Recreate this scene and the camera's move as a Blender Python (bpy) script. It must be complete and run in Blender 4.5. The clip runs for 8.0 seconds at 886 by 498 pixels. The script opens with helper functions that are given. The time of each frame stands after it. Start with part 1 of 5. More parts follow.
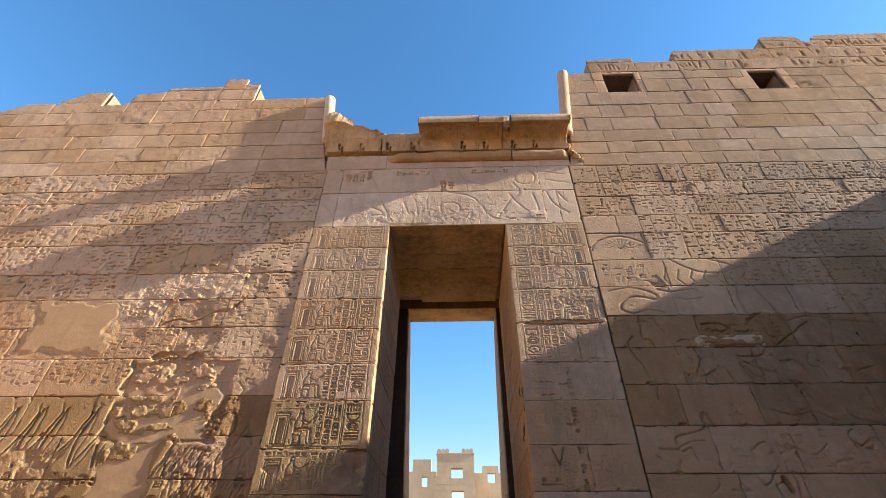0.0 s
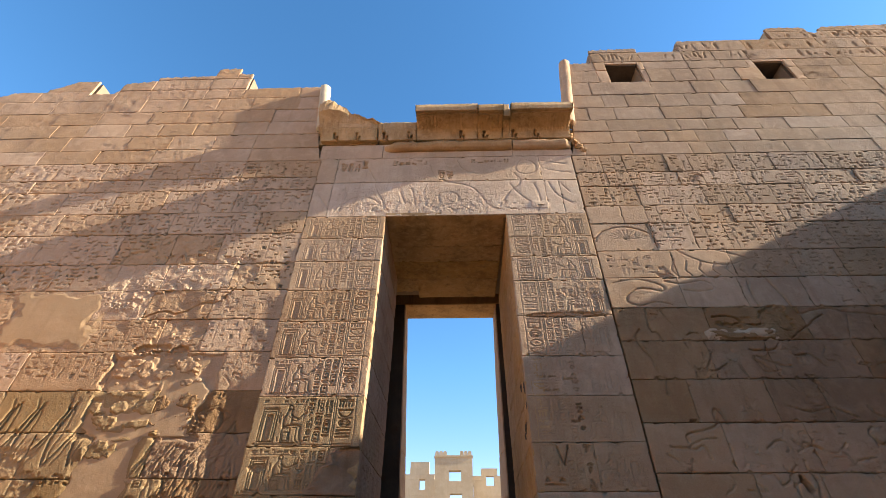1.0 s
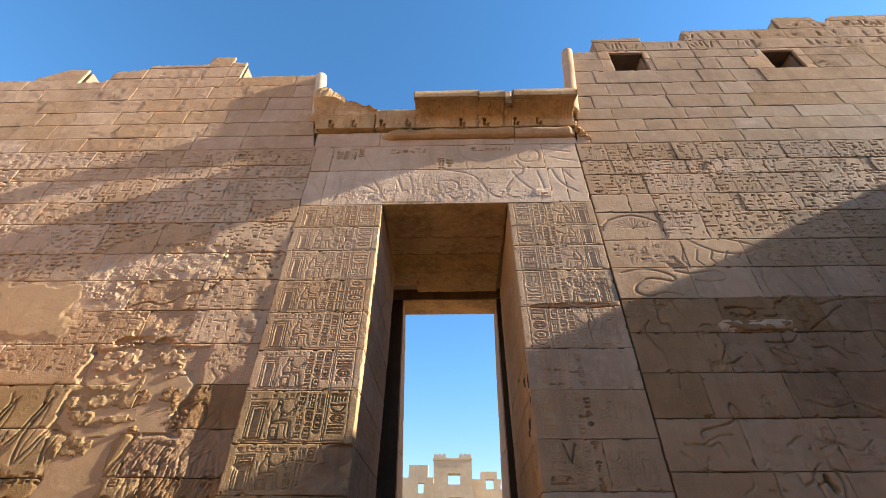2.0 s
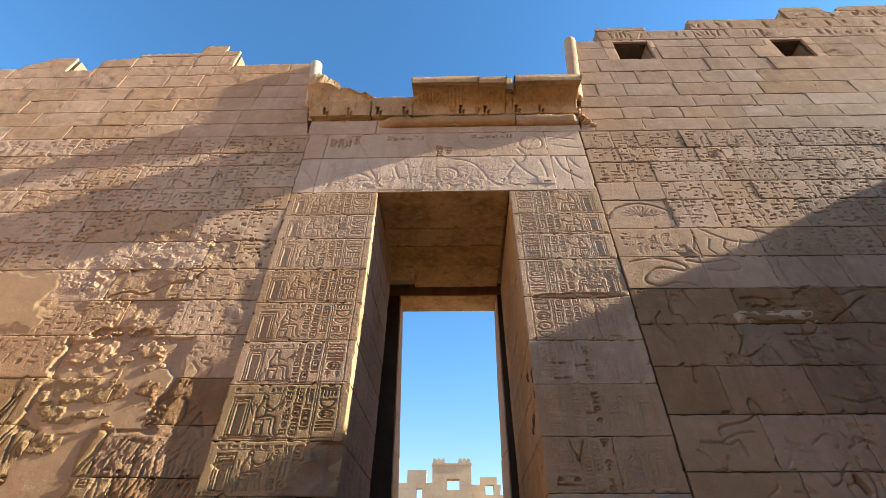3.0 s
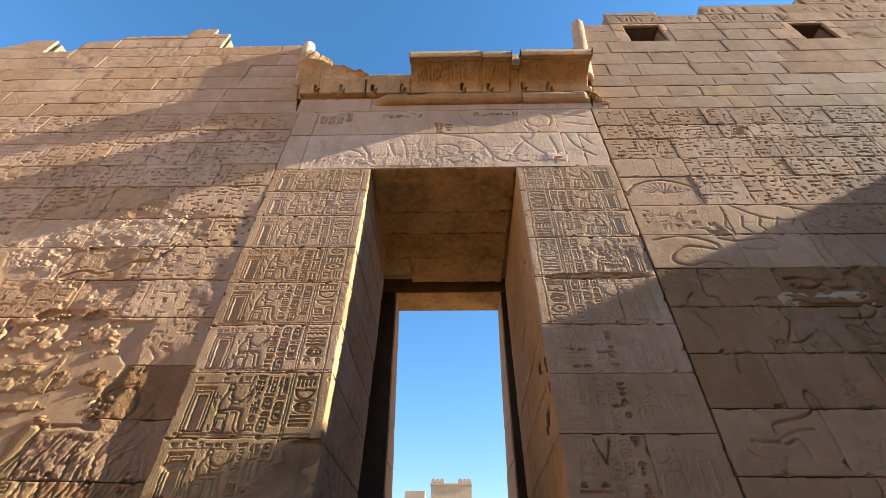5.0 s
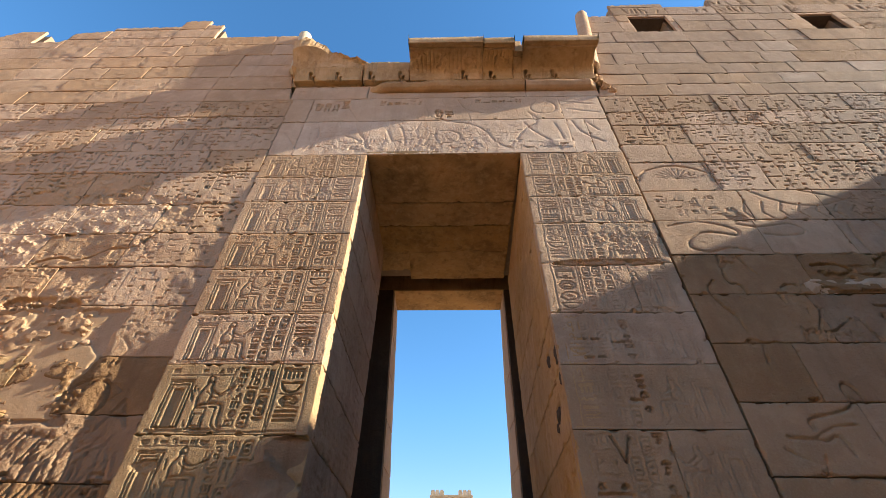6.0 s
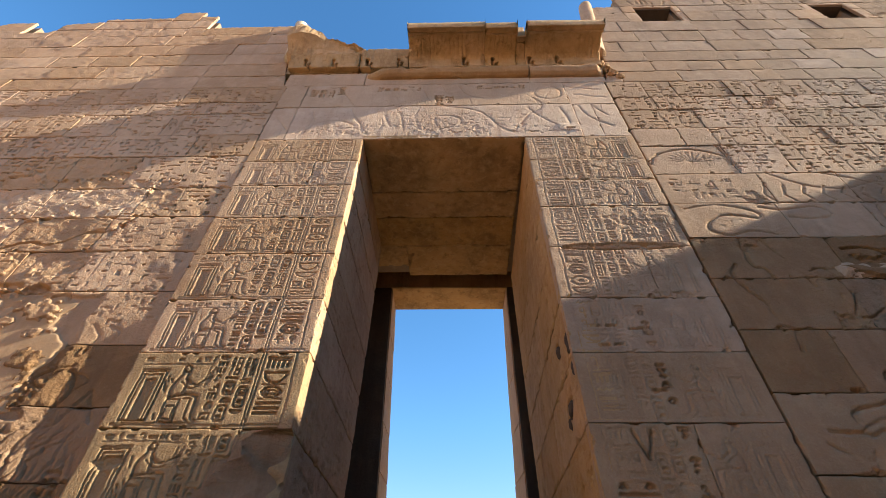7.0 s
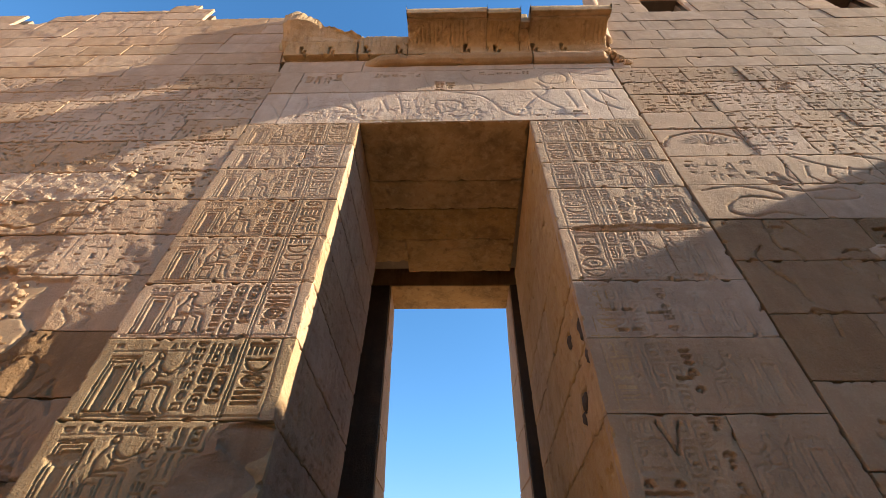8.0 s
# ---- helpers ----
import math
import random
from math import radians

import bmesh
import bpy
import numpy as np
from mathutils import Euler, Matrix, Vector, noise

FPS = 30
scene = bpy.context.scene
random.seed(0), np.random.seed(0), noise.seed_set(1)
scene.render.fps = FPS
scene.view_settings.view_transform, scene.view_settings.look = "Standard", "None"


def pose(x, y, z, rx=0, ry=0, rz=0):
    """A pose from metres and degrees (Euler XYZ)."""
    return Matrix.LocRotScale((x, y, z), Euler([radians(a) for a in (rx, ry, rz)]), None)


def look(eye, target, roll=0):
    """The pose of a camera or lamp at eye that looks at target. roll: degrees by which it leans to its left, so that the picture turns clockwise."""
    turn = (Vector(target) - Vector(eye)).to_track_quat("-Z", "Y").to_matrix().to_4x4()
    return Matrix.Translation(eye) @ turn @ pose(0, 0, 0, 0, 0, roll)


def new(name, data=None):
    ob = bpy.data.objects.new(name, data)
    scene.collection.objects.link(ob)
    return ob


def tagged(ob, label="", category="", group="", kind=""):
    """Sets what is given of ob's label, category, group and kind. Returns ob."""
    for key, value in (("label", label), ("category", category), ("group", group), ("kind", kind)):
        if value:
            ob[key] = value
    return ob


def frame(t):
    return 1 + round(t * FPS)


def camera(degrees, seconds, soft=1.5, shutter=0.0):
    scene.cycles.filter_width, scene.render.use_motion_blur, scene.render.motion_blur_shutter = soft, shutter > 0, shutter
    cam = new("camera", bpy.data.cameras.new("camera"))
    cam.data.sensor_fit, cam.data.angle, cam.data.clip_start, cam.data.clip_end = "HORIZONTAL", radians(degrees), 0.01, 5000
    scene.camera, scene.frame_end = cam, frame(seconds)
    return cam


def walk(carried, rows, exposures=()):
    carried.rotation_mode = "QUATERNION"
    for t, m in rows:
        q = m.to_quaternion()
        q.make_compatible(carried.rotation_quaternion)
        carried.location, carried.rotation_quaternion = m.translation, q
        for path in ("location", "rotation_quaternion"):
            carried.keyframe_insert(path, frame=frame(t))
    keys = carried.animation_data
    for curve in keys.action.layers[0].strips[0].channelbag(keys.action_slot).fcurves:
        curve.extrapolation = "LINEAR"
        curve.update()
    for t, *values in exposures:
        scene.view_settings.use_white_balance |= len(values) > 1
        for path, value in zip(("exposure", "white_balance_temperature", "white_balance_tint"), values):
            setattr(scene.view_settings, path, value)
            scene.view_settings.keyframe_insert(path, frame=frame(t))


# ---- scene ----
cam = camera(87.1, 8.0, soft=0.8)
METRES, EYE, TILT, LEAN, TURN = 7.0, 1.6, 0.0, 0.0, 1.8
ROWS = [
    (0.0, 0.0, 0.0, 0.0, -0.11, 35.43, -0.15),
    (0.5, 0.0028, 0.0541, 0.0033, -0.22, 35.59, -0.15),
    (1.0, 0.0032, 0.1094, 0.006, -0.32, 35.78, -0.15),
    (1.5, 0.0029, 0.1671, 0.0085, -0.39, 35.99, -0.16),
    (3.0, 0.0115, 0.352, 0.0167, -0.54, 36.84, -0.24),
    (3.5, 0.0153, 0.4175, 0.0194, -0.58, 37.37, -0.33),
    (4.0, 0.0156, 0.4835, 0.0209, -0.61, 37.98, -0.39),
    (4.5, 0.0164, 0.5495, 0.0234, -0.64, 38.58, -0.41),
    (6.0, 0.0168, 0.7465, 0.0332, -0.69, 40.44, -0.42),
    (6.5, 0.0175, 0.8117, 0.0366, -0.67, 41.1, -0.42),
    (7.0, 0.0188, 0.8763, 0.041, -0.66, 41.74, -0.45),
    (7.5, 0.0204, 0.9375, 0.0462, -0.64, 42.4, -0.47),
    (8.0, 0.0202, 0.9982, 0.0501, -0.6, 43.07, -0.49),
]
STOPS = 1.90
walk(cam, [(t, pose(0, 0, EYE, TILT, LEAN, TURN) @ pose(METRES * x, METRES * y, METRES * z, 90 + pitch, roll, yaw)) for t, x, y, z, yaw, pitch, roll in ROWS],
     [(0.0, STOPS), (8.0, STOPS)])

# ---- light: a low afternoon sun that grazes the facade, and a clear sky ----
SUN_EL = radians(25.6)
SUN_OFF = math.atan(1 / 22.0)          # how far the sun stands in front of the facade's plane
to_sun = Vector((math.cos(SUN_EL) * math.cos(SUN_OFF), -math.cos(SUN_EL) * math.sin(SUN_OFF), math.sin(SUN_EL)))
world = bpy.data.worlds.new("sky")
scene.world = world
world.use_nodes = True
wn = world.node_tree
sky = wn.nodes.new("ShaderNodeTexSky")
sky.sky_type, sky.sun_disc = "NISHITA", False
sky.sun_elevation, sky.sun_rotation = SUN_EL, radians(90) + SUN_OFF
sky.air_density, sky.dust_density, sky.ozone_density = 1.0, 0.1, 2.2
wn.nodes["Background"].inputs["Strength"].default_value = 0.07
tone = wn.nodes.new("ShaderNodeHueSaturation")
tone.inputs["Saturation"].default_value, tone.inputs["Value"].default_value = 1.23, 1.26
tone.inputs["Hue"].default_value = 0.4975
wn.links.new(sky.outputs[0], tone.inputs["Color"])
height = wn.nodes.new("ShaderNodeSeparateXYZ")
wn.links.new(wn.nodes.new("ShaderNodeTexCoord").outputs["Generated"], height.inputs[0])
low = wn.nodes.new("ShaderNodeMapRange")
low.inputs[1].default_value, low.inputs[2].default_value, low.inputs[3].default_value, low.inputs[4].default_value = 0.0, 0.36, 1.0, 0.0
wn.links.new(height.outputs["Z"], low.inputs[0])
haze = wn.nodes.new("ShaderNodeMix")
haze.data_type, haze.blend_type = "RGBA", "MULTIPLY"
haze.inputs[7].default_value = (1.18, 0.80, 0.96, 1)
wn.links.new(low.outputs[0], haze.inputs[0])
wn.links.new(tone.outputs[0], haze.inputs[6])
wn.links.new(haze.outputs[2], wn.nodes["Background"].inputs["Color"])
sun = new("sun", bpy.data.lights.new("sun", "SUN"))
sun.data.energy, sun.data.angle, sun.data.color = 5.0, radians(0.55), (1.0, 0.935, 0.78)
sun.matrix_world = look(to_sun * 60, (0, 0, 0))


# ---- materials ----
def stone(name, base, dark, light, scale=1.0, bump=0.25, spots=0.5):
    """Weathered sandstone: tone by block, soft stains, fine grain and pits."""
    m = bpy.data.materials.new(name)
    m.use_nodes = True
    n, l = m.node_tree.nodes, m.node_tree.links
    b = n["Principled BSDF"]
    b.inputs["Roughness"].default_value = 0.92
    b.inputs["Specular IOR Level"].default_value = 0.15
    co = n.new("ShaderNodeNewGeometry")

    def tex(size, detail=6, rough=0.6, dist=0.0):
        t = n.new("ShaderNodeTexNoise")
        t.inputs["Scale"].default_value, t.inputs["Detail"].default_value = size * scale, detail
        t.inputs["Roughness"].default_value, t.inputs["Distortion"].default_value = rough, dist
        l.new(co.outputs["Position"], t.inputs["Vector"])
        return t

    def mix(a, bcol, fac, kind="MIX"):
        x = n.new("ShaderNodeMix")
        x.data_type, x.blend_type = "RGBA", kind
        for sock, v in ((x.inputs[6], a), (x.inputs[7], bcol)):
            if isinstance(v, tuple):
                sock.default_value = (*v, 1)
            else:
                l.new(v, sock)
        if isinstance(fac, float):
            x.inputs[0].default_value = fac
        else:
            l.new(fac, x.inputs[0])
        return x.outputs[2]

    def ramp(v, lo, hi, a=0.0, bb=1.0):
        r = n.new("ShaderNodeMapRange")
        r.inputs[1].default_value, r.inputs[2].default_value = lo, hi
        r.inputs[3].default_value, r.inputs[4].default_value = a, bb
        l.new(v, r.inputs[0])
        return r.outputs[0]

    info = n.new("ShaderNodeObjectInfo")
    big, mid, fine = tex(0.35), tex(2.2, 8, 0.65, 0.4), tex(30, 4, 0.7)
    c = mix(base, dark, ramp(big.outputs[0], 0.42, 0.68, 0.0, 0.75))
    c = mix(c, light, ramp(mid.outputs[0], 0.48, 0.72, 0.0, 0.7))
    c = mix(c, (0.16, 0.10, 0.065), ramp(tex(5.5, 10, 0.75).outputs[0], 0.60, 0.78, 0.0, spots))
    hue = n.new("ShaderNodeHueSaturation")
    l.new(c, hue.inputs["Color"])
    l.new(ramp(info.outputs["Random"], 0, 1, 0.90, 1.08), hue.inputs["Value"])
    l.new(ramp(info.outputs["Random"], 0, 1, 1.08, 0.92), hue.inputs["Saturation"])
    c = mix(hue.outputs[0], light, ramp(fine.outputs[0], 0.5, 0.8, 0.0, 0.5))
    c = mix(c, (0.10, 0.06, 0.035), ramp(tex(14, 6, 0.8).outputs[0], 0.62, 0.74, 0.0, 0.55))
    streak = n.new("ShaderNodeMapping")
    streak.inputs["Scale"].default_value = (2.2, 2.2, 0.22)
    l.new(co.outputs["Position"], streak.inputs["Vector"])
    run = tex(1.0, 6, 0.65)
    l.new(streak.outputs[0], run.inputs["Vector"])
    c = mix(c, dark, ramp(run.outputs[0], 0.52, 0.74, 0.0, 0.7))
    l.new(c, b.inputs["Base Color"])
    bp = n.new("ShaderNodeBump")
    bp.inputs["Strength"].default_value, bp.inputs["Distance"].default_value = bump, 0.026
    add = n.new("ShaderNodeMath")
    add.operation = "ADD"
    l.new(fine.outputs[0], add.inputs[0])
    l.new(tex(9, 8, 0.7).outputs[0], add.inputs[1])
    coarse = n.new("ShaderNodeMath")
    coarse.operation = "ADD"
    l.new(add.outputs[0], coarse.inputs[0])
    l.new(tex(4.2, 7, 0.65, 0.3).outputs[0], coarse.inputs[1])
    l.new(coarse.outputs[0], bp.inputs["Height"])
    l.new(bp.outputs[0], b.inputs["Normal"])
    return m


SAND = stone("sandstone", (0.415, 0.252, 0.14), (0.285, 0.168, 0.09), (0.50, 0.32, 0.185), bump=0.7)
SAND_LIGHT = stone("sandstone_pale", (0.445, 0.282, 0.163), (0.32, 0.195, 0.108), (0.525, 0.35, 0.212), bump=0.7)
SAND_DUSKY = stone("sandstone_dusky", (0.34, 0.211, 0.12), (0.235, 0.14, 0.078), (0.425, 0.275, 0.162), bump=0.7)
SAND_OLIVE = stone("sandstone_yellow_brown", (0.315, 0.195, 0.092), (0.185, 0.11, 0.05), (0.395, 0.254, 0.128), bump=0.7)
SAND_WARM = stone("sandstone_ochre", (0.36, 0.205, 0.08), (0.12, 0.068, 0.03), (0.42, 0.27, 0.13), bump=0.45, scale=2.0, spots=1.0)
SAND_OCHRE = stone("sandstone_tan", (0.41, 0.245, 0.12), (0.25, 0.14, 0.065), (0.48, 0.30, 0.16), bump=0.6, spots=0.8)
SAND_PALE = stone("sandstone_fresh_break", (0.52, 0.42, 0.30), (0.44, 0.34, 0.235), (0.58, 0.48, 0.35), spots=0.15)
PLASTER = stone("mud_plaster", (0.42, 0.262, 0.138), (0.30, 0.182, 0.092), (0.48, 0.305, 0.17), bump=0.25, spots=0.4)
CORNICE_STONE = stone("sandstone_rain_stained", (0.47, 0.295, 0.145), (0.20, 0.115, 0.045), (0.54, 0.36, 0.20), scale=2.0, bump=0.6, spots=0.9)
# Orange base that carries the warm bounce light on the right reveal.
SAND_BOUNCE = stone("sandstone_warm_bounce", (0.46, 0.255, 0.10), (0.30, 0.155, 0.06), (0.53, 0.33, 0.15), bump=0.8, spots=0.9)
# Patina on the right tower; beside the left jamb its brown paints shadow.
SAND_BROWN = stone("sandstone_patina_shade_brown", (0.262, 0.148, 0.072), (0.163, 0.088, 0.042), (0.345, 0.202, 0.104), bump=0.9)
SAND_GREY = stone("sandstone_grey_brown", (0.30, 0.192, 0.115), (0.205, 0.126, 0.074), (0.385, 0.255, 0.155), bump=0.7)
SAND_TAWNY = stone("sandstone_tawny", (0.335, 0.188, 0.094), (0.225, 0.122, 0.058), (0.405, 0.24, 0.126), bump=0.9)
SAND_CREAM = stone("sandstone_cream", (0.50, 0.335, 0.21), (0.38, 0.245, 0.148), (0.57, 0.40, 0.265), bump=0.7)
FORT_STONE = stone("sunlit_limestone", (0.50, 0.39, 0.255), (0.42, 0.32, 0.20), (0.55, 0.44, 0.30), spots=0.2)
# Near-black base colour that stands in for shade inside recesses and openings.
RECESS_SHADE = stone("recess_shade_stone", (0.10, 0.066, 0.045), (0.06, 0.04, 0.028), (0.14, 0.095, 0.065), bump=0.9)
CORE = stone("rubble_core", (0.26, 0.18, 0.12), (0.18, 0.12, 0.08), (0.32, 0.23, 0.15))
EARTH = stone("court_ground", (0.42, 0.29, 0.17), (0.35, 0.235, 0.135), (0.47, 0.33, 0.2), scale=0.6, spots=0.2)

# ---- the facade's plane: u along it, z up, off towards the court ----
Y0, K = 12.40, 0.068


def face_y(z):
    return Y0 + K * z


def link(name, me, material, parent=None, label=""):
    if material is not None:
        me.materials.append(material)
    ob = new(name, me)
    ob.parent = parent
    return tagged(ob, label) if label else ob


def part(name, bm, material, parent=None, label="", smooth=False):
    me = bpy.data.meshes.new(name)
    bm.to_mesh(me)
    bm.free()
    if smooth:
        me.polygons.foreach_set("use_smooth", [True] * len(me.polygons))
    return link(name, me, material, parent, label)


def empty(name, at=(0, 0, 0), **tags):
    ob = new(name)
    ob.location = at
    return tagged(ob, **tags)


def hexa(bm, pts):
    """A solid from eight corners: bottom ring, then top ring."""
    v = [bm.verts.new(p) for p in pts]
    for f in ((3, 2, 1, 0), (4, 5, 6, 7), (0, 1, 5, 4), (1, 2, 6, 5), (2, 3, 7, 6), (3, 0, 4, 7)):
        bm.faces.new([v[i] for i in f])


def box(bm, x0, x1, y0, y1, z0, z1):
    hexa(bm, [(x0, y0, z0), (x1, y0, z0), (x1, y1, z0), (x0, y1, z0), (x0, y0, z1), (x1, y0, z1), (x1, y1, z1), (x0, y1, z1)])


def mass(bm, u0, u1, back, z0, z1, off=-0.05, z1b=None):
    """A solid behind the facade's sloping plane; z1b: the height at u1."""
    t1 = z1 if z1b is None else z1b
    hexa(bm, [(u0, face_y(z0) - off, z0), (u1, face_y(z0) - off, z0), (u1, back, z0), (u0, back, z0),
              (u0, face_y(z1) - off, z1), (u1, face_y(t1) - off, t1), (u1, back, t1), (u0, back, z1)])


rng = np.random.default_rng(7)

# ---- relief: one height sheet for the whole facade, in metres ----
RES = 0.0125
UA, UB, ZA, ZB = -24.0, 25.0, 2.0, 41.6
NU, NZ = int((UB - UA) / RES), int((ZB - ZA) / RES)


def cloud(nz, nu, cell_z, cell_u):
    """Smooth noise, about -1 to 1, with cells of that many steps."""
    gz, gu = int(nz / cell_z) + 3, int(nu / cell_u) + 3
    g = rng.uniform(-1, 1, (gz, gu)).astype(np.float32)
    a = np.arange(nz, dtype=np.float32) / cell_z
    b = np.arange(nu, dtype=np.float32) / cell_u
    ia, ib = a.astype(int), b.astype(int)
    fa, fb = a - ia, b - ib
    fa, fb = (fa * fa * (3 - 2 * fa))[:, None], (fb * fb * (3 - 2 * fb))[None, :]
    rows = g[ia] * (1 - fa) + g[ia + 1] * fa
    return rows[:, ib] * (1 - fb) + rows[:, ib + 1] * fb


SHEET = cloud(NZ, NU, 110, 150) * 0.006 + cloud(NZ, NU, 26, 34) * 0.0022 + cloud(NZ, NU, 7, 8) * 0.0009


def cells(u0, u1, z0, z1):
    j0, j1 = max(0, int((u0 - UA) / RES)), min(NU, int((u1 - UA) / RES) + 1)
    i0, i1 = max(0, int((z0 - ZA) / RES)), min(NZ, int((z1 - ZA) / RES) + 1)
    return i0, i1, j0, j1


def grid_of(i0, i1, j0, j1):
    u = UA + RES * np.arange(j0, j1, dtype=np.float32)[None, :]
    z = ZA + RES * np.arange(i0, i1, dtype=np.float32)[:, None]
    return u, z


def far_from(x, y, pts):
    """Distance from each cell to a line through pts."""
    best = None
    for (ax, ay), (bx, by) in zip(pts, pts[1:]):
        dx, dy = bx - ax, by - ay
        k = np.clip(((x - ax) * dx + (y - ay) * dy) / (dx * dx + dy * dy + 1e-9), 0, 1)
        d = np.hypot(x - ax - k * dx, y - ay - k * dy)
        best = d if best is None else np.minimum(best, d)
    return best


def eased(pts, times=2):
    """The same line with its corners cut round."""
    for _ in range(times):
        out = [pts[0]]
        for (ax, ay), (bx, by) in zip(pts, pts[1:]):
            out += [(ax * 0.75 + bx * 0.25, ay * 0.75 + by * 0.25), (ax * 0.25 + bx * 0.75, ay * 0.25 + by * 0.75)]
        pts = out + [pts[-1]]
    return pts


def groove(pts, width, depth, soft=0.009, bank=0.0):
    """Cut a line into the sheet; bank: how far one side of it rounds off, as sunk relief does."""
    pad = width + soft + bank + 0.02
    i0, i1, j0, j1 = cells(min(p[0] for p in pts) - pad, max(p[0] for p in pts) + pad, min(p[1] for p in pts) - pad, max(p[1] for p in pts) + pad)
    if i1 <= i0 or j1 <= j0:
        return
    u, z = grid_of(i0, i1, j0, j1)
    d = far_from(u, z, pts)
    m = np.clip((width / 2 + soft - d) / soft, 0, 1)
    if bank:
        m = np.maximum(m, 0.55 * np.clip(1 - d / bank, 0, 1) ** 1.5)
    SHEET[i0:i1, j0:j1] -= depth * m


def bow(cx, cz, ru, rz, a0, a1, n=14):
    return [(cx + ru * math.cos(radians(a0 + (a1 - a0) * k / n)), cz + rz * math.sin(radians(a0 + (a1 - a0) * k / n))) for k in range(n + 1)]


SIGNS = {}


def sign(kind, w, h):
    """The depth of one carved sign, 0 to 1, on a patch of w by h metres."""
    key = (kind, round(w / RES), round(h / RES))
    if key in SIGNS:
        return SIGNS[key]
    x = (np.arange(key[1], dtype=np.float32) + 0.5)[None, :] * RES
    y = (np.arange(key[2], dtype=np.float32) + 0.5)[:, None] * RES
    s = 0.006
    t = 0.058 * min(w, h) + 0.005
    cx, cy = w / 2, h / 2
    ln = lambda pts, k=1.0: t * k - far_from(x, y, [(a * w, b * h) for a, b in pts])
    el = lambda a, b, ra, rb: (1 - np.hypot((x - a * w) / (ra * w), (y - b * h) / (rb * h))) * min(ra * w, rb * h)
    rim = lambda d, k=1.0: t * k - np.abs(d - t * 0.5)
    rect = lambda a, b, c, d: np.minimum(np.minimum(x - a * w, c * w - x), np.minimum(y - b * h, d * h - y))
    many = lambda *f: np.maximum.reduce([g + 0 * x + 0 * y for g in f])
    if kind == "bar":
        d = rect(0.02, 0.2, 0.98, 0.8)
    elif kind == "basin":
        d = np.minimum(el(0.5, 0.95, 0.5, 0.9), 0.95 * h - y)
    elif kind == "loaf":
        d = np.minimum(el(0.5, 0.05, 0.48, 0.85), y - 0.05 * h)
    elif kind == "disc":
        d = el(0.5, 0.5, 0.42, 0.42)
    elif kind == "ring":
        d = many(rim(el(0.5, 0.5, 0.47, 0.47)), el(0.5, 0.5, 0.13, 0.13))
    elif kind == "water":
        d = ln([(k / 8, 0.3 + 0.4 * (k % 2)) for k in range(9)], 1.3)
    elif kind == "house":
        d = many(rim(rect(0.05, 0.05, 0.95, 0.95)), rect(0.38, 0.05, 0.62, 0.4))
    elif kind == "reed":
        d = many(el(0.45, 0.66, 0.26, 0.34), ln([(0.4, 0.02), (0.4, 0.6)]))
    elif kind == "coil":
        d = many(ln([(0, 0.35), (0.2, 0.6), (0.4, 0.3), (0.62, 0.6), (0.8, 0.35), (0.95, 0.45), (0.97, 0.9)]))
    elif kind == "crook":
        d = many(ln([(0.35, 0.02), (0.35, 0.75), (0.5, 0.93), (0.72, 0.85), (0.7, 0.66)]), ln([(0.1, 0.3), (0.6, 0.3)], 0.7))
    elif kind == "loop":
        d = many(rim(el(0.5, 0.76, 0.28, 0.23)), ln([(0.5, 0.02), (0.5, 0.55)]), ln([(0.12, 0.5), (0.88, 0.5)]))
    elif kind == "strokes":
        d = many(*[rect(0.06 + 0.32 * k, 0.06, 0.26 + 0.32 * k, 0.94) for k in range(3)])
    elif kind == "layers":
        d = many(*[rect(0.04, 0.08 + 0.32 * k, 0.96, 0.27 + 0.32 * k) for k in range(3)])
    elif kind == "comb":
        d = many(rect(0.03, 0.62, 0.97, 0.9), *[rect(0.05 + 0.19 * k, 0.1, 0.16 + 0.19 * k, 0.7) for k in range(5)])
    elif kind == "cup":
        d = many(np.minimum(rim(el(0.5, 0.9, 0.45, 0.8)), 0.9 * h - y), rect(0.02, 0.84, 0.98, 0.98))
    elif kind == "knee":
        d = many(ln([(0.15, 0.05), (0.15, 0.5), (0.55, 0.5), (0.55, 0.05), (0.9, 0.05)]), el(0.2, 0.78, 0.17, 0.17))
    elif kind == "oval":
        d = many(rim(np.minimum(rect(0.08, 0.06, 0.92, 0.94), 0.45 * w - np.hypot(x - cx, np.maximum(0, np.abs(y - cy) - (cy - 0.46 * w))) )), rect(0.3, 0.25, 0.7, 0.38), rect(0.3, 0.6, 0.7, 0.72))
    elif kind == "plume":
        d = many(ln([(0.3, 0.02), (0.3, 0.9)]), ln([(0.3, 0.9), (0.7, 0.8), (0.72, 0.5), (0.35, 0.35)], 0.8))
    elif kind == "hill":
        d = many(np.minimum(y - 0.05 * h, np.minimum(x * h / w * 1.6 - y, (w - x) * h / w * 1.6 - y)) * 0.6)
    else:
        d = many(rim(rect(0.04, 0.1, 0.96, 0.9)), rect(0.2, 0.42, 0.8, 0.58))
    SIGNS[key] = (np.clip(d / s, 0, 1) * (1 - 0.75 * np.clip((d - 0.012) / 0.02, 0, 1))).astype(np.float32)
    return SIGNS[key]


FLAT = ["bar", "basin", "water", "coil", "bar", "loaf", "layers"]
SQUARE = ["disc", "ring", "house", "comb", "knee", "cup", "hill", "layers", "chest"]
TALL = ["reed", "crook", "loop", "strokes", "plume", "oval", "bar"]


